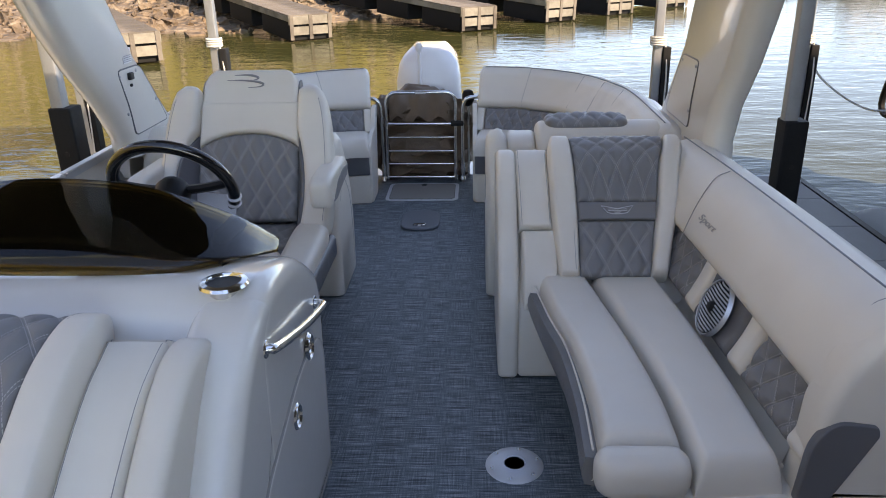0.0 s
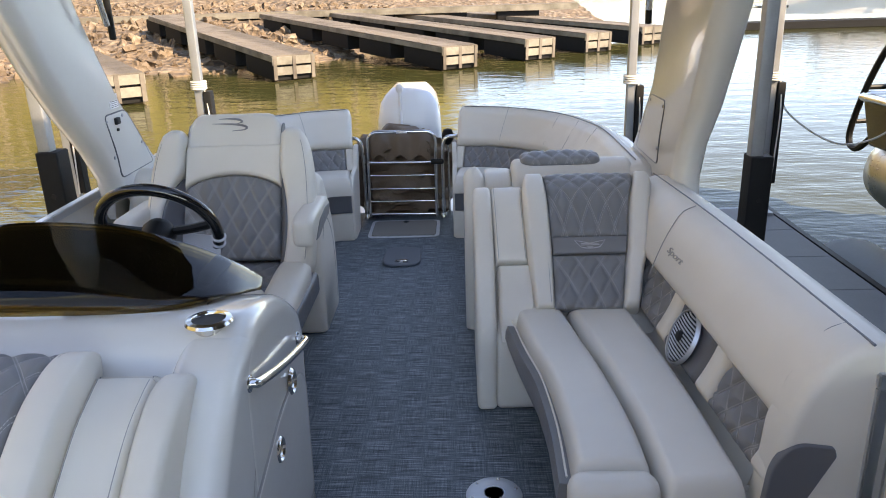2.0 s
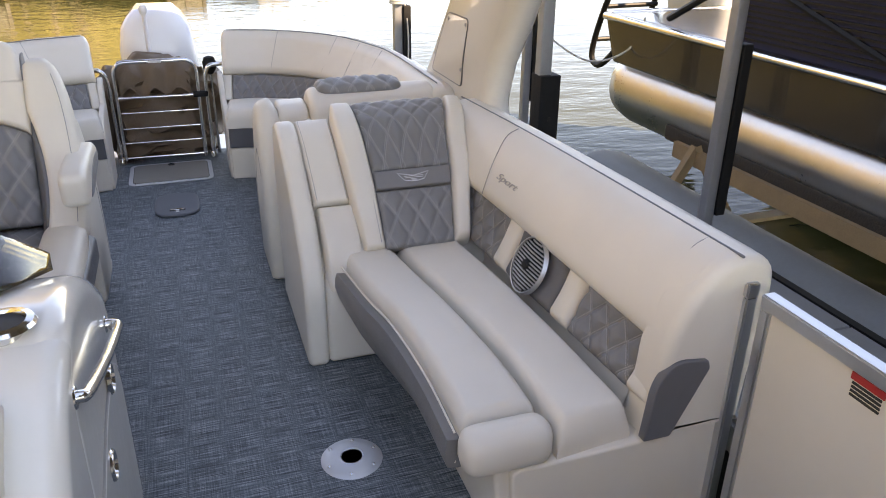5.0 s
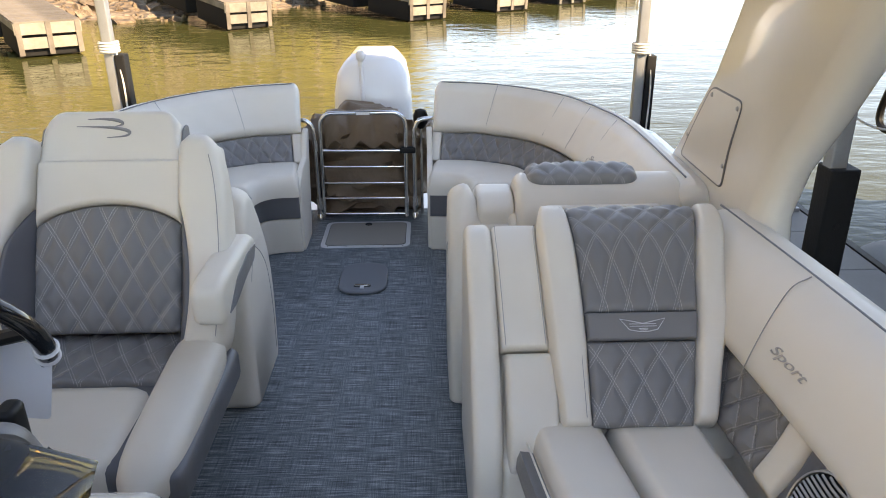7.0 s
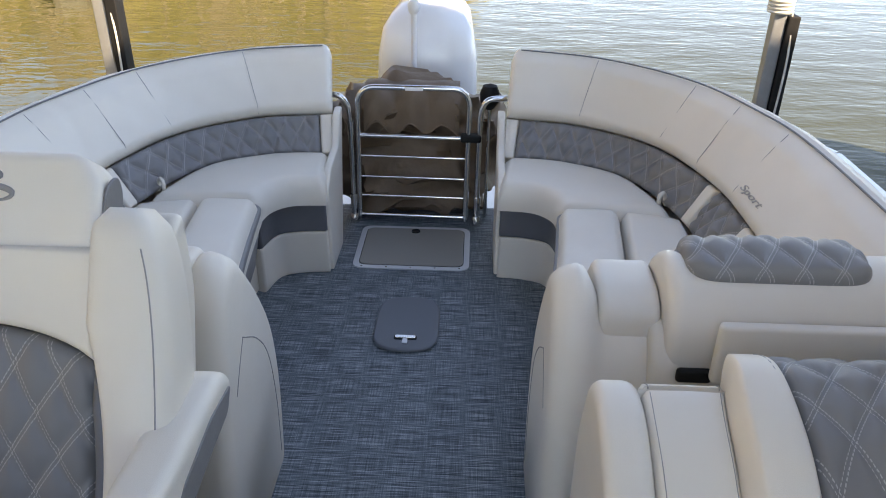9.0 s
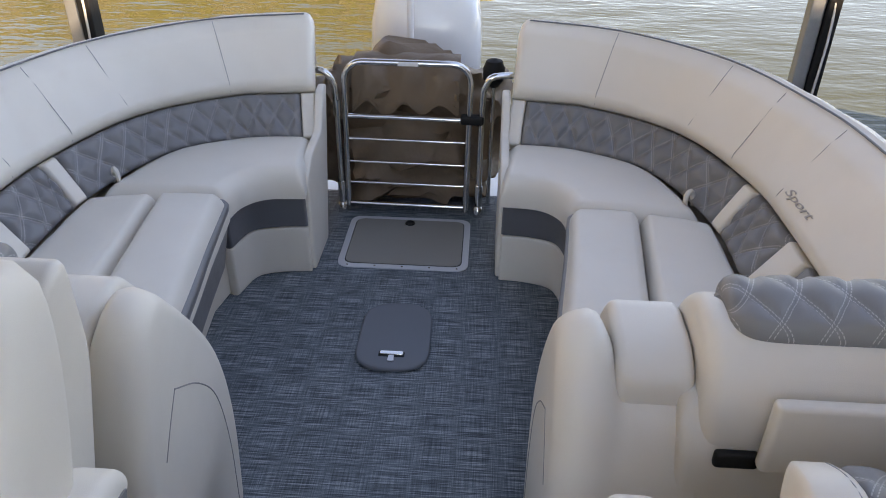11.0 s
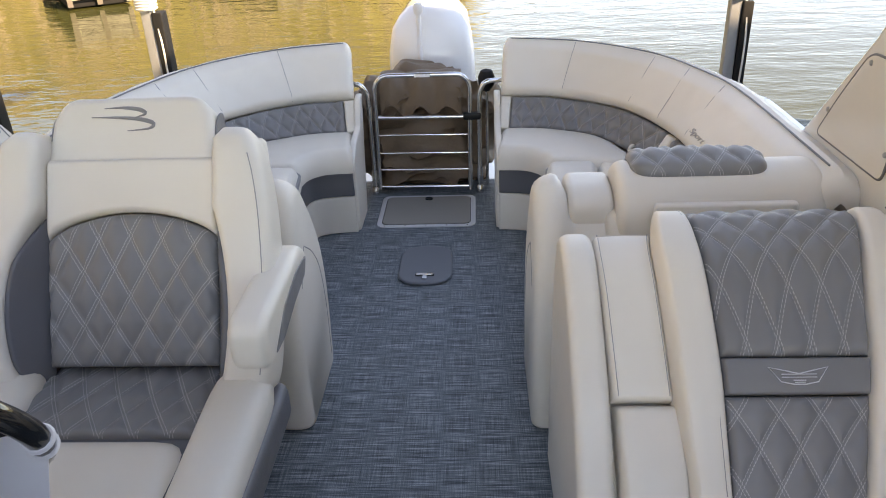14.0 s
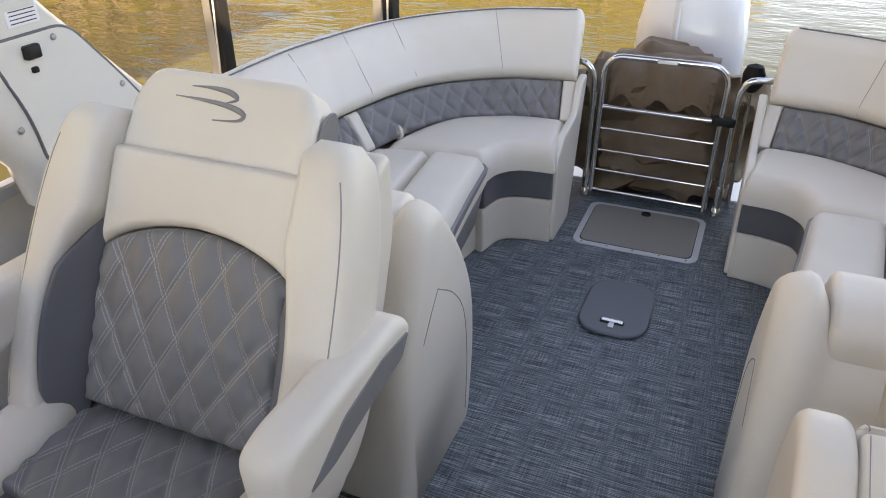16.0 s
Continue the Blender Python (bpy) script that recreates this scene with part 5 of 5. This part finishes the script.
def deck_fittings():
    h = thing("floor_hatch", "taupe ski-locker hatch in a satin aluminium frame", "hatch", at=(-0.016, 5.0, 0.0))
    out = round_poly([(-0.24, -0.19), (0.24, -0.19), (0.24, 0.19), (-0.24, 0.19)], 0.05, 8)
    part("frame", slab(out, (0, 0, 0), (1, 0, 0), (0, 1, 0), 0.006, 0.002), CAST, h)
    inn = round_poly([(-0.215, -0.165), (0.215, -0.165), (0.215, 0.165), (-0.215, 0.165)], 0.035, 8)
    part("gasket", slab([p * 1.008 for p in inn], (0, 0, 0.0), (1, 0, 0), (0, 1, 0), 0.0068, 0.001), BLACK, h)
    part("plate", slab([p * 0.992 for p in inn], (0, 0, 0.0), (1, 0, 0), (0, 1, 0), 0.010, 0.002), TAN, h)
    part("lock", lathe([(0.0, 0.012), (0.014, 0.012), (0.018, 0.014), (0.02, 0.010), (0.02, 0.0)], 20, pose(0.0, 0.135, 0)), BLACK, h)
    for x in (-0.2, -0.1, 0.0, 0.1, 0.2):
        part("screw", lathe([(0.0, 0.0075), (0.004, 0.007), (0.005, 0.0)], 8, pose(x, -0.178, 0)), CHROME, h)
    l = thing("floor_hatch", "dark grey plastic access lid with T latch", "hatch", at=(0.008, 4.42, 0.0))
    o2 = round_poly([(-0.116, -0.172), (0.116, -0.172), (0.112, 0.165), (-0.112, 0.165)], 0.1, 9)
    part("lid", slab(o2, (0, 0, 0), (1, 0, 0), (0, 1, 0), 0.016, 0.007), HATCHGREY, l)
    part("latch_recess", slab(round_poly([(-0.04, -0.012), (0.04, -0.012), (0.04, 0.012), (-0.04, 0.012)], 0.006), (0, -0.105, 0.0145), (1, 0, 0), (0, 1, 0), 0.0035, 0.001), BLACK, l)
    part("latch_bar", slab(round_poly([(-0.036, -0.008), (0.036, -0.008), (0.036, 0.008), (-0.036, 0.008)], 0.004), (0, -0.102, 0.0165), (1, 0, 0), (0, 1, 0), 0.005, 0.0015), CHROME, l, "polished T latch")
    part("latch_stem", slab(round_poly([(-0.01, -0.028), (0.01, -0.028), (0.008, 0.0), (-0.008, 0.0)], 0.003), (0, -0.112, 0.0165), (1, 0, 0), (0, 1, 0), 0.004, 0.001), BRUSHED, l)
    f = thing("table_socket", "round aluminium table socket screwed to the deck", "socket", at=(0.465, 2.123, 0.0))
    part("flange", lathe([(0.031, 0.009), (0.034, 0.011), (0.06, 0.009), (0.088, 0.004), (0.092, 0.0), (0.031, 0.0)], 48), CAST, f)
    part("well", lathe([(0.0, 0.0015), (0.031, 0.0015), (0.0315, 0.009)], 28), GALV, f)
    for i in range(6):
        a = i / 6 * 6.283 + 0.3
        part("screw", lathe([(0.0, 0.010), (0.004, 0.0095), (0.006, 0.007)], 10, pose(0.075 * math.cos(a), 0.075 * math.sin(a), 0)), CHROME, f)


deck_fittings()


def stern_gate():
    e = thing("stern_gate", "polished stainless tube stern gate", "gate", at=(0, 5.235, 0))
    x0, x1, zt, r = -0.268, 0.205, 0.63, 0.07
    pts = [(x0 - 0.01, 0, 0.03), (x0 - 0.004, 0, 0.3), (x0, 0, zt - r)]
    pts += [(x0 + r - r * math.cos(a), 0, zt - r + r * math.sin(a)) for a in (math.pi / 2 * i / 6 for i in range(1, 7))]
    pts += [(x1 - r + r * math.sin(a), 0, zt - r + r * math.cos(a)) for a in (math.pi / 2 * i / 6 for i in range(0, 7))]
    pts += [(x1 - 0.004, 0, 0.3), (x1 - 0.006, 0, 0.02)]
    part("frame", tube(pts, 0.0125, 12), CHROME, e)
    for z, r_ in ((0.418, 0.010), (0.325, 0.006), (0.228, 0.006), (0.137, 0.006), (0.042, 0.009)):
        k = 0.01 * (1 - z / 0.6)
        part("cross_bar", tube([(x0 - k, 0, z), (x1 - k * 0.4, 0, z - 0.004)], r_, 10), CHROME, e)
    part("name_plate", rbox(-0.065, 0.01, -0.015, -0.012, 0.622, 0.637, 0.001), PAPER, e)
    part("gate_latch", rbox(0.17, 0.26, -0.02, 0.02, 0.40, 0.435, 0.008), BLACK, e, "black gate latch")
    for s, xp, xe in ((-1, -0.302, -0.35), (1, 0.25, 0.33)):
        p = part("post", tube([(xp, 0, 0.0), (xp, 0, 0.3), (xp + s * 0.002, 0, 0.5), (xp + s * 0.012, 0, 0.555), (xp + s * 0.04, 0, 0.588), (xe + s * 0.03, 0.01, 0.592)], 0.0125, 12, 28), CHROME, e)
        part("post_collar", lathe([(0.0165, 0.0), (0.0165, 0.07)], 16, pose(xp, 0, 0.07)), CHROME, e)
        part("post_foot", lathe([(0.02, 0.0), (0.02, 0.035), (0.014, 0.045)], 16, pose(xp, 0, 0)), CHROME, e)
    part("post_collar", lathe([(0.0165, 0.0), (0.0165, 0.06)], 16, pose(-0.302, 0, 0.42)), CHROME, e)
    return e


stern_gate()


def motor_cover_pile():
    """A folded brown canvas cover, bundled behind the gate."""
    bm = bmesh.new()
    bmesh.ops.create_icosphere(bm, subdivisions=5, radius=1)
    for w in bm.verts:
        p = w.co
        q = Vector((math.copysign(abs(p.x) ** 0.5, p.x), math.copysign(abs(p.y) ** 0.6, p.y), math.copysign(abs(p.z) ** 0.6, p.z)))
        x, y, z = q.x * 0.37 - 0.03, 5.47 + q.y * 0.17, 0.275 + q.z * 0.28
        n1 = noise.noise((x * 4 + 2, y * 5, z * 3))
        n2 = 1 - abs(noise.noise((x * 5 + z * 5 + 3, y * 6, z * 6 - x * 3))) * 2
        n3 = 1 - abs(noise.noise((x * 11 - z * 6, y * 9 + 5, z * 9 + x * 4))) * 2
        k = 0.08 * n1 + 0.10 * (max(0, n2) ** 2 - 0.3) + 0.015 * (max(0, n3) ** 2 - 0.3)
        z += 0.045 * math.exp(-((x + 0.10) / 0.09) ** 2) * max(0, q.z) - 0.10 * max(0, abs(x + 0.02) - 0.2) * 3 * max(0, q.z)
        w.co = Vector((x + q.x * k * 0.6, y + q.y * k, max(0.002, z + q.z * k * 0.6)))
    e = thing("canvas_cover", "crumpled brown canvas cover bundled behind the gate", "boat cover")
    part("cover_body", bm, COVER, e, "", 60)
    xs = (-0.25, -0.19, -0.12, -0.05, 0.02, 0.09, 0.16)
    dip = (0.0, 0.035, -0.01, 0.03, 0.0, 0.028, -0.005)
    rows = [[(x, y - 0.3 * d, z + k * d) for x, d in zip(xs, dip)] for y, z, k in ((5.44, 0.60, 0.2), (5.36, 0.60, 0.5), (5.305, 0.545, 1.0), (5.285, 0.47, 1.2), (5.28, 0.415, 1.6))]
    flap = net(rows)
    part("folded_flap", pad(flap, 0.008, 0.006, None, 0.006, 0.0, False, 0.014, 0.03), COVER, e, "folded canvas flap hanging over the bundle")
    part("hem", tube([flap(0.02 + 0.96 * k / 24, 0.985) + Vector((0, -0.01, 0)) for k in range(25)], 0.004, 6), COVER, e)
    return e


motor_cover_pile()


def motor():
    e = thing("outboard_motor", "white outboard motor behind the stern", "outboard motor", at=(-0.01, 6.0, 0))
    rings = []
    for z, wx, y0, y1, rr in ((-0.75, 0.06, -0.05, 0.25, 0.03), (0.0, 0.1, -0.1, 0.3, 0.05), (0.12, 0.2, -0.2, 0.36, 0.08), (0.2, 0.235, -0.24, 0.42, 0.1), (0.45, 0.25, -0.26, 0.46, 0.1), (0.62, 0.243, -0.25, 0.46, 0.09), (0.74, 0.22, -0.22, 0.42, 0.08), (0.80, 0.18, -0.18, 0.36, 0.07), (0.845, 0.13, -0.13, 0.3, 0.05), (0.85, 0.08, -0.08, 0.25, 0.04)):
        rings.append([Vector((p.x, p.y, z)) for p in round_poly([(-wx, y0 + 0.06), (-wx * 0.5, y0), (wx * 0.5, y0), (wx, y0 + 0.06), (wx * 0.9, y1), (-wx * 0.9, y1)], rr * 0.6, 4)])
    part("cowl", loft(rings), COWL, e, "", 50)
    part("cowl_mark", bars([(-0.2, -0.08, -0.262, -0.257, 0.36 + 0.0, 0.40)]), GREY, e, "dark maker's mark")
    p = thing("stern_light", "white stern light pole with a round lens", "light", at=(-0.065, 5.70, 0))
    part("pole", tube([(0, 0, 0.0), (0, 0, 0.84)], 0.014, 12), PAPER, p)
    part("lens", lathe([(0.0, 0.905), (0.02, 0.897), (0.028, 0.875), (0.024, 0.85), (0.016, 0.838), (0.0, 0.836)], 20), PAPER, p)
    t = tagged(part("motor_well", bars([(-0.5, 0.5, 5.42, 5.78, -0.05, -0.004)]), PONTOON), "aluminium stern platform under the motor", "platform")
    k = thing("tow_bar_knob", "black rubber-topped latch post beside the gate", "post", at=(0.29, 5.33, 0))
    part("post", tube([(0, 0, 0), (0, 0, 0.52)], 0.009, 10), CHROME, k)
    part("knob", lathe([(0.0, 0.63), (0.03, 0.62), (0.042, 0.59), (0.04, 0.55), (0.02, 0.52), (0.0, 0.51)], 20), RUBBER, k)


motor()


def arch(s, xo, label):
    """One raked leg of the tow arch: a broad moulded blade that sweeps forward, with an access panel."""
    e = thing("tow_arch", label, "arch", "legs of the tow arch")
    ys = -0.08 if s < 0 else 0.0
    rows = [(0.70, 3.04, 3.93), (0.80, 3.06, 3.83), (0.95, 3.0, 3.69), (1.12, 2.86, 3.53), (1.3, 2.71, 3.37), (1.5, 2.55, 3.2), (1.8, 2.32, 2.98), (2.1, 2.1, 2.75), (2.3, 1.95, 2.6)]
    lead = [3.3, 3.28, 3.17, 3.0, 2.82, 2.65, 2.4, 2.17, 2.02]
    rings = []
    for i, (z, ya, yb) in enumerate(rows):
        ya, yb = ya if s > 0 else lead[i], yb + ys
        inw = 0.12 * max(0, z - 1.1)
        x0, x1 = xo - inw, xo + 0.115 - inw * 0.8
        ring = round_poly([(x0, ya + 0.05), (x0 + 0.04, ya), (x1, ya + 0.02), (x1, yb - 0.02), (x0, yb)], [0.05, 0.04, 0.05, 0.03, 0.03], 5)
        rings.append([Vector((s * p.x, p.y, z)) for p in ring])
    part("leg", loft(rings), GEL, e, "", 50)
    pn = [(a + ys * 0.6, b) for a, b in ((3.33, 0.92), (3.345, 0.80), (3.74, 0.80), (3.64, 0.94), (3.52, 1.085), (3.27, 1.085))]
    if s < 0:
        pn = [(a + (0.04 if a < 3.4 else 0.0), b) for a, b in pn]
    xp = s * (xo + 0.004)
    part("panel_seam", tube([(s * (xo - 0.0005), p.x, p.y) for p in round_poly(pn, [0.05, 0.03, 0.03, 0.05, 0.04, 0.03])], 0.0045, 6, None, True), DARKGREY, e, "dark seam round the access panel")
    part("access_panel", slab(round_poly(pn, [0.05, 0.03, 0.03, 0.05, 0.04, 0.03]), (xp - (0.008 if s > 0 else 0.0), 0, 0), (0, 1, 0), (0, 0, 1), 0.008, 0.002), GEL, e)
    for y, z in (((3.30, 1.06), (3.35, 0.87), (3.51, 1.06), (3.69, 0.885)) if s > 0 else ((3.27, 1.06), (3.29, 0.9), (3.43, 1.065), (3.59, 0.913))):
        part("bolt", lathe([(0.0, 0.005), (0.006, 0.004), (0.008, 0.0)], 12, pose(s * (xo - 0.004), y, z, 0, -90 * s)), GALV, e)
    if s < 0:
        part("switch", rbox(s * xo - 0.004, s * xo + 0.018, 3.345, 3.385, 1.035, 1.065, 0.005), BLACK, e, "black switch")
        part("switch_knob", rbox(s * xo - 0.004, s * xo + 0.012, 3.355, 3.372, 1.005, 1.018, 0.004), BLACK, e)
        part("warning_label", bars([(s * xo - 0.001, s * xo + 0.0045, 3.33, 3.41, 1.105, 1.165)]), PAPER, e, "white warning label")
        m = Matrix(((0, 0, 1, s * xo + 0.005), (-1, 0, 0, 3.37), (0, 1, 0, 1.148), (0, 0, 0, 1)))
        part("label_text", words("WARNING", 0.013, m, 0.0003), RED, e)
        part("label_lines", bars([(s * xo + 0.0046, s * xo + 0.0052, 3.338, 3.402, 1.11 + 0.008 * i, 1.112 + 0.008 * i) for i in range(4)]), PRINT, e)
    part("hinge_fitting", tube([(s * (xo - 0.09), 3.28, 1.40), (s * (xo - 0.1), 3.25, 1.6)], 0.014, 10), BLACK, e, "black canopy fitting")
    part("canopy_tube", tube([(s * (xo - 0.11), 3.20, 1.46), (s * (xo - 0.16), 2.9, 1.95)], 0.012, 10), CHROME, e)
    return e


arch(1, 1.245, "glossy white tow arch leg on the boat side")
arch(-1, 1.14, "glossy white tow arch leg with switch and label")
tagged(part("arch_crossbar", rbox(-1.05, 1.15, 1.98, 2.55, 2.28, 2.36, 0.03), GEL), "white moulded crossbar of the tow arch", "arch")

# ---- neighbouring slip ----


def neighbour():
    e = thing("neighbour_boat", "black pontoon boat with navy canvas on a lift", "pontoon boat", at=(0, 0, 0))
    for x in (3.95, 5.9):
        part("pontoon", lathe([(0.02, 0.0), (0.2, 0.03), (0.3, 0.14), (0.325, 0.3), (0.325, 8.0)], 36, pose(x, 6.25, 0.06, 90)), PONTOON, e, "brushed aluminium pontoon tube")
    part("hull_side", slab(round_poly([(-3, 0.28), (6.05, 0.28), (6.22, 0.62), (-3, 0.62)], 0.03), (3.62, 0, 0), (0, 1, 0), (0, 0, 1), 0.05, 0.01), BLACKHULL, e, "black hull side")
    part("deck", rbox(3.64, 6.2, -3, 6.25, 0.58, 0.66, 0.02), BLACKHULL, e)
    part("rub_rail", tube([(3.6, -3, 0.64), (3.6, 6.2, 0.64), (3.72, 6.3, 0.64), (6.1, 6.3, 0.64)], 0.03, 10), CHROME, e, "bright rub rail")
    part("fence_top", tube([(3.68, -3, 1.12), (3.68, 4.6, 1.12), (3.68, 5.4, 0.72)], 0.028, 8), BLACK, e)
    for y in (-1.0, 0.4, 1.8, 3.2, 4.6):
        part("fence_post", rbox(3.655, 3.705, y - 0.02, y + 0.02, 0.66, 1.12, 0.006), BLACK, e)
        if y < 4:
            part("fence_brace", tube([(3.68, y + 0.03, 0.70), (3.68, y + 1.37, 1.10)], 0.022, 6), BLACK, e)
    part("fence_sheet", bars([(3.69, 3.70, -3, 4.6, 0.66, 1.10)]), NAVY, e)
    ridge = bars([(3.672, 3.688, -1.0, 4.6, 0.70 + 0.035 * i, 0.712 + 0.035 * i) for i in range(11)])
    part("fence_ribs", ridge, BLACK, e, "ribbed black fence slats")
    rows = [[(3.66, y, 1.10) for y in (-3, 0, 2.5, 4.2, 5.0)], [(3.9, y, z) for y, z in ((-3, 1.6), (0, 1.6), (2.5, 1.5), (4.2, 1.35), (5.2, 1.0))], [(4.9, y, z) for y, z in ((-3, 2.1), (0, 2.1), (2.5, 1.9), (4.2, 1.6), (5.4, 1.1))], [(6.1, y, z) for y, z in ((-3, 1.3), (0, 1.3), (2.5, 1.3), (4.2, 1.3), (5.2, 0.9))]]
    part("canvas", pad(net(rows), 0.03, 0.03, None, 0.02, 0.0, True, 0.12, 0.05), NAVY, e, "navy canvas cover")
    lad = part("boarding_ladder", tube([(3.9, 6.2, 0.62), (3.9, 6.47, 0.3), (3.9, 6.75, 0.1), (3.9, 6.9, 0.2), (3.9, 6.74, 0.62), (3.9, 6.5, 0.98), (3.9, 6.3, 1.06), (3.9, 6.15, 1.03)], 0.028, 8, 34), BLACK, e, "black tube boarding ladder")
    part("rail", tube([(4.5, 6.2, 0.62), (4.5, 6.5, 0.3), (4.5, 6.78, 0.1), (4.5, 6.95, 0.25), (4.5, 6.85, 0.65), (4.5, 6.6, 0.98), (4.5, 6.4, 1.04), (4.5, 6.2, 1.03)], 0.028, 8, 34), BLACK, lad)
    for y, z in ((6.88, 0.32), (6.74, 0.64), (6.52, 0.97), (6.2, 1.04)):
        part("rung", tube([(3.9, y, z), (4.5, y + 0.06, z)], 0.022, 8), BLACK, lad)
    m = thing("neighbour_motor", "white outboard motor of the neighbouring boat", "outboard motor", at=(5.05, 6.75, 0))
    rings = []
    for z, wx, ln in ((-0.3, 0.1, 0.15), (0.45, 0.14, 0.22), (0.55, 0.26, 0.42), (0.85, 0.3, 0.48), (1.08, 0.27, 0.43), (1.2, 0.18, 0.32), (1.23, 0.1, 0.2)):
        rings.append([Vector((p.x, p.y, z)) for p in round_poly([(-wx, -ln), (wx, -ln), (wx, ln), (-wx, ln)], wx * 0.9, 6)])
    part("cowl", loft(rings), COWL, m, "", 50)
    part("bracket", rbox(-0.12, 0.12, -0.62, -0.2, 0.2, 0.62, 0.02), BLACK, m)
    ln = thing("mooring_line", "thin white mooring line hanging between pole and boat", "rope")
    part("line", tube([(2.83, 6.02, 0.80), (2.95, 6.0, 0.55), (3.3, 5.9, 0.33), (3.6, 5.8, 0.42), (3.7, 5.75, 0.68)], 0.008, 6, 40), ROPE, ln)
    lift = thing("boat_lift", "timber and steel boat lift with carpeted bunks", "boat lift")
    part("bunk", rbox(3.62, 3.74, -2.5, 5.2, -0.16, -0.04, 0.02), CARPET, lift, "bunk beam in wet dark carpet")
    part("bunk", rbox(4.14, 4.26, -2.5, 5.2, -0.16, -0.04, 0.02), CARPET, lift, "bunk beam in wet dark carpet")
    part("beam", bars([(3.58, 3.62, -2.5, 5.0, -0.24, -0.12)]), BROWN_STEEL, lift)
    for y in (4.75, 2.6, 0.4):
        part("strut", tube([(3.6, y, -0.1), (3.45, y + 0.05, -0.45), (3.2, y + 0.1, -0.75)], 0.045, 4), BROWN_STEEL, lift)
        part("strut", tube([(3.6, y, -0.1), (3.7, y - 0.3, -0.5), (3.75, y - 0.45, -0.8)], 0.04, 4), BROWN_STEEL, lift)
        part("cross_beam", bars([(3.1, 6.3, y - 0.06, y + 0.06, -0.9, -0.72)]), BROWN_STEEL, lift)
    part("float_tank", lathe([(0.02, 0.0), (0.15, 0.02), (0.26, 0.1), (0.3, 0.25), (0.3, 7.0)], 30, pose(3.34, 5.75, -0.62, 90)), TANK, lift, "grey plastic float tank")
    part("side_beam", bars([(3.02, 3.1, -2.5, 4.4, -0.5, -0.36)]), GALV, lift)


neighbour()


def far_cruiser():
    e = thing("far_cruiser", "white motor cruiser moored at a far dock", "boat")
    rings = []
    for x, w, z0, z1 in ((0, 1.4, -0.5, 0.7), (4, 1.6, -0.6, 0.8), (8, 1.4, -0.6, 1.0), (11, 0.2, 0.4, 1.2)):
        rings.append([Vector((x, a * w, z)) for a, z in ((-0.6, z0), (0.6, z0), (1, z1), (-1, z1))])
    part("hull", loft(rings), COWL, e)
    part("cabin", rbox(2, 7, -1.1, 1.1, 0.8, 1.7, 0.2), COWL, e)
    part("hull_stripe", bars([(-0.2, 9, -1.66, -1.55, 0.55, 0.68)]), NAVY, e, "dark blue hull stripe")
    part("stern_rail", tube([(-1.2, -1.0, 0.1), (-1.2, -1.0, 0.9), (0.2, -1.2, 1.0)], 0.05, 6), CHROME, e)
    part("swim_platform", rbox(-1.6, 0.1, -1.2, 1.2, -0.15, 0.0, 0.03), BLACKHULL, e)
    for x in (3.2, 5.5):
        part("porthole", lathe([(0.0, 0.02), (0.2, 0.02), (0.22, 0.0)], 16, pose(x, -1.6, 0.45, 90)), GLOSSBLACK, e)
    e.location, e.rotation_euler = (19.5, 47.0, 0.05), (0, 0, radians(-8))
    d = tagged(part("far_dock", bars([(13.6, 45, 37.0, 38.6, -0.74, -0.42)]), FLOATBLACK), "dark floating dock across the water", "dock")


far_cruiser()

# ---- deck boards of the dock fingers ----
board = bars([(0, 0.138, -0.5, 0.5, -0.035, 0)])
bm_me = bpy.data.meshes.new("board")
board.to_mesh(bm_me)
board.free()
bm_me.materials.append(OLDWOOD)
for e, m, k, width in boards_later:
    rest = []
    for i in range(k):
        if i < 45:
            o = new("board", bm_me)
            o.parent = e
            o.matrix_basis = m @ Matrix.Translation((i * 0.15, 0, 0.03 + 0.004 * ((i * 7) % 3))) @ Matrix.Diagonal((1, width + 0.06 + 0.03 * ((i * 5) % 4) / 3, 1, 1))
        else:
            rest.append((i * 0.15, i * 0.15 + 0.138, -width / 2 - 0.03, width / 2 + 0.03, -0.005, 0.03))
    if rest:
        b = bars(rest)
        b.transform(m)
        tagged(part("boards", b, OLDWOOD, e), kind="stuff")
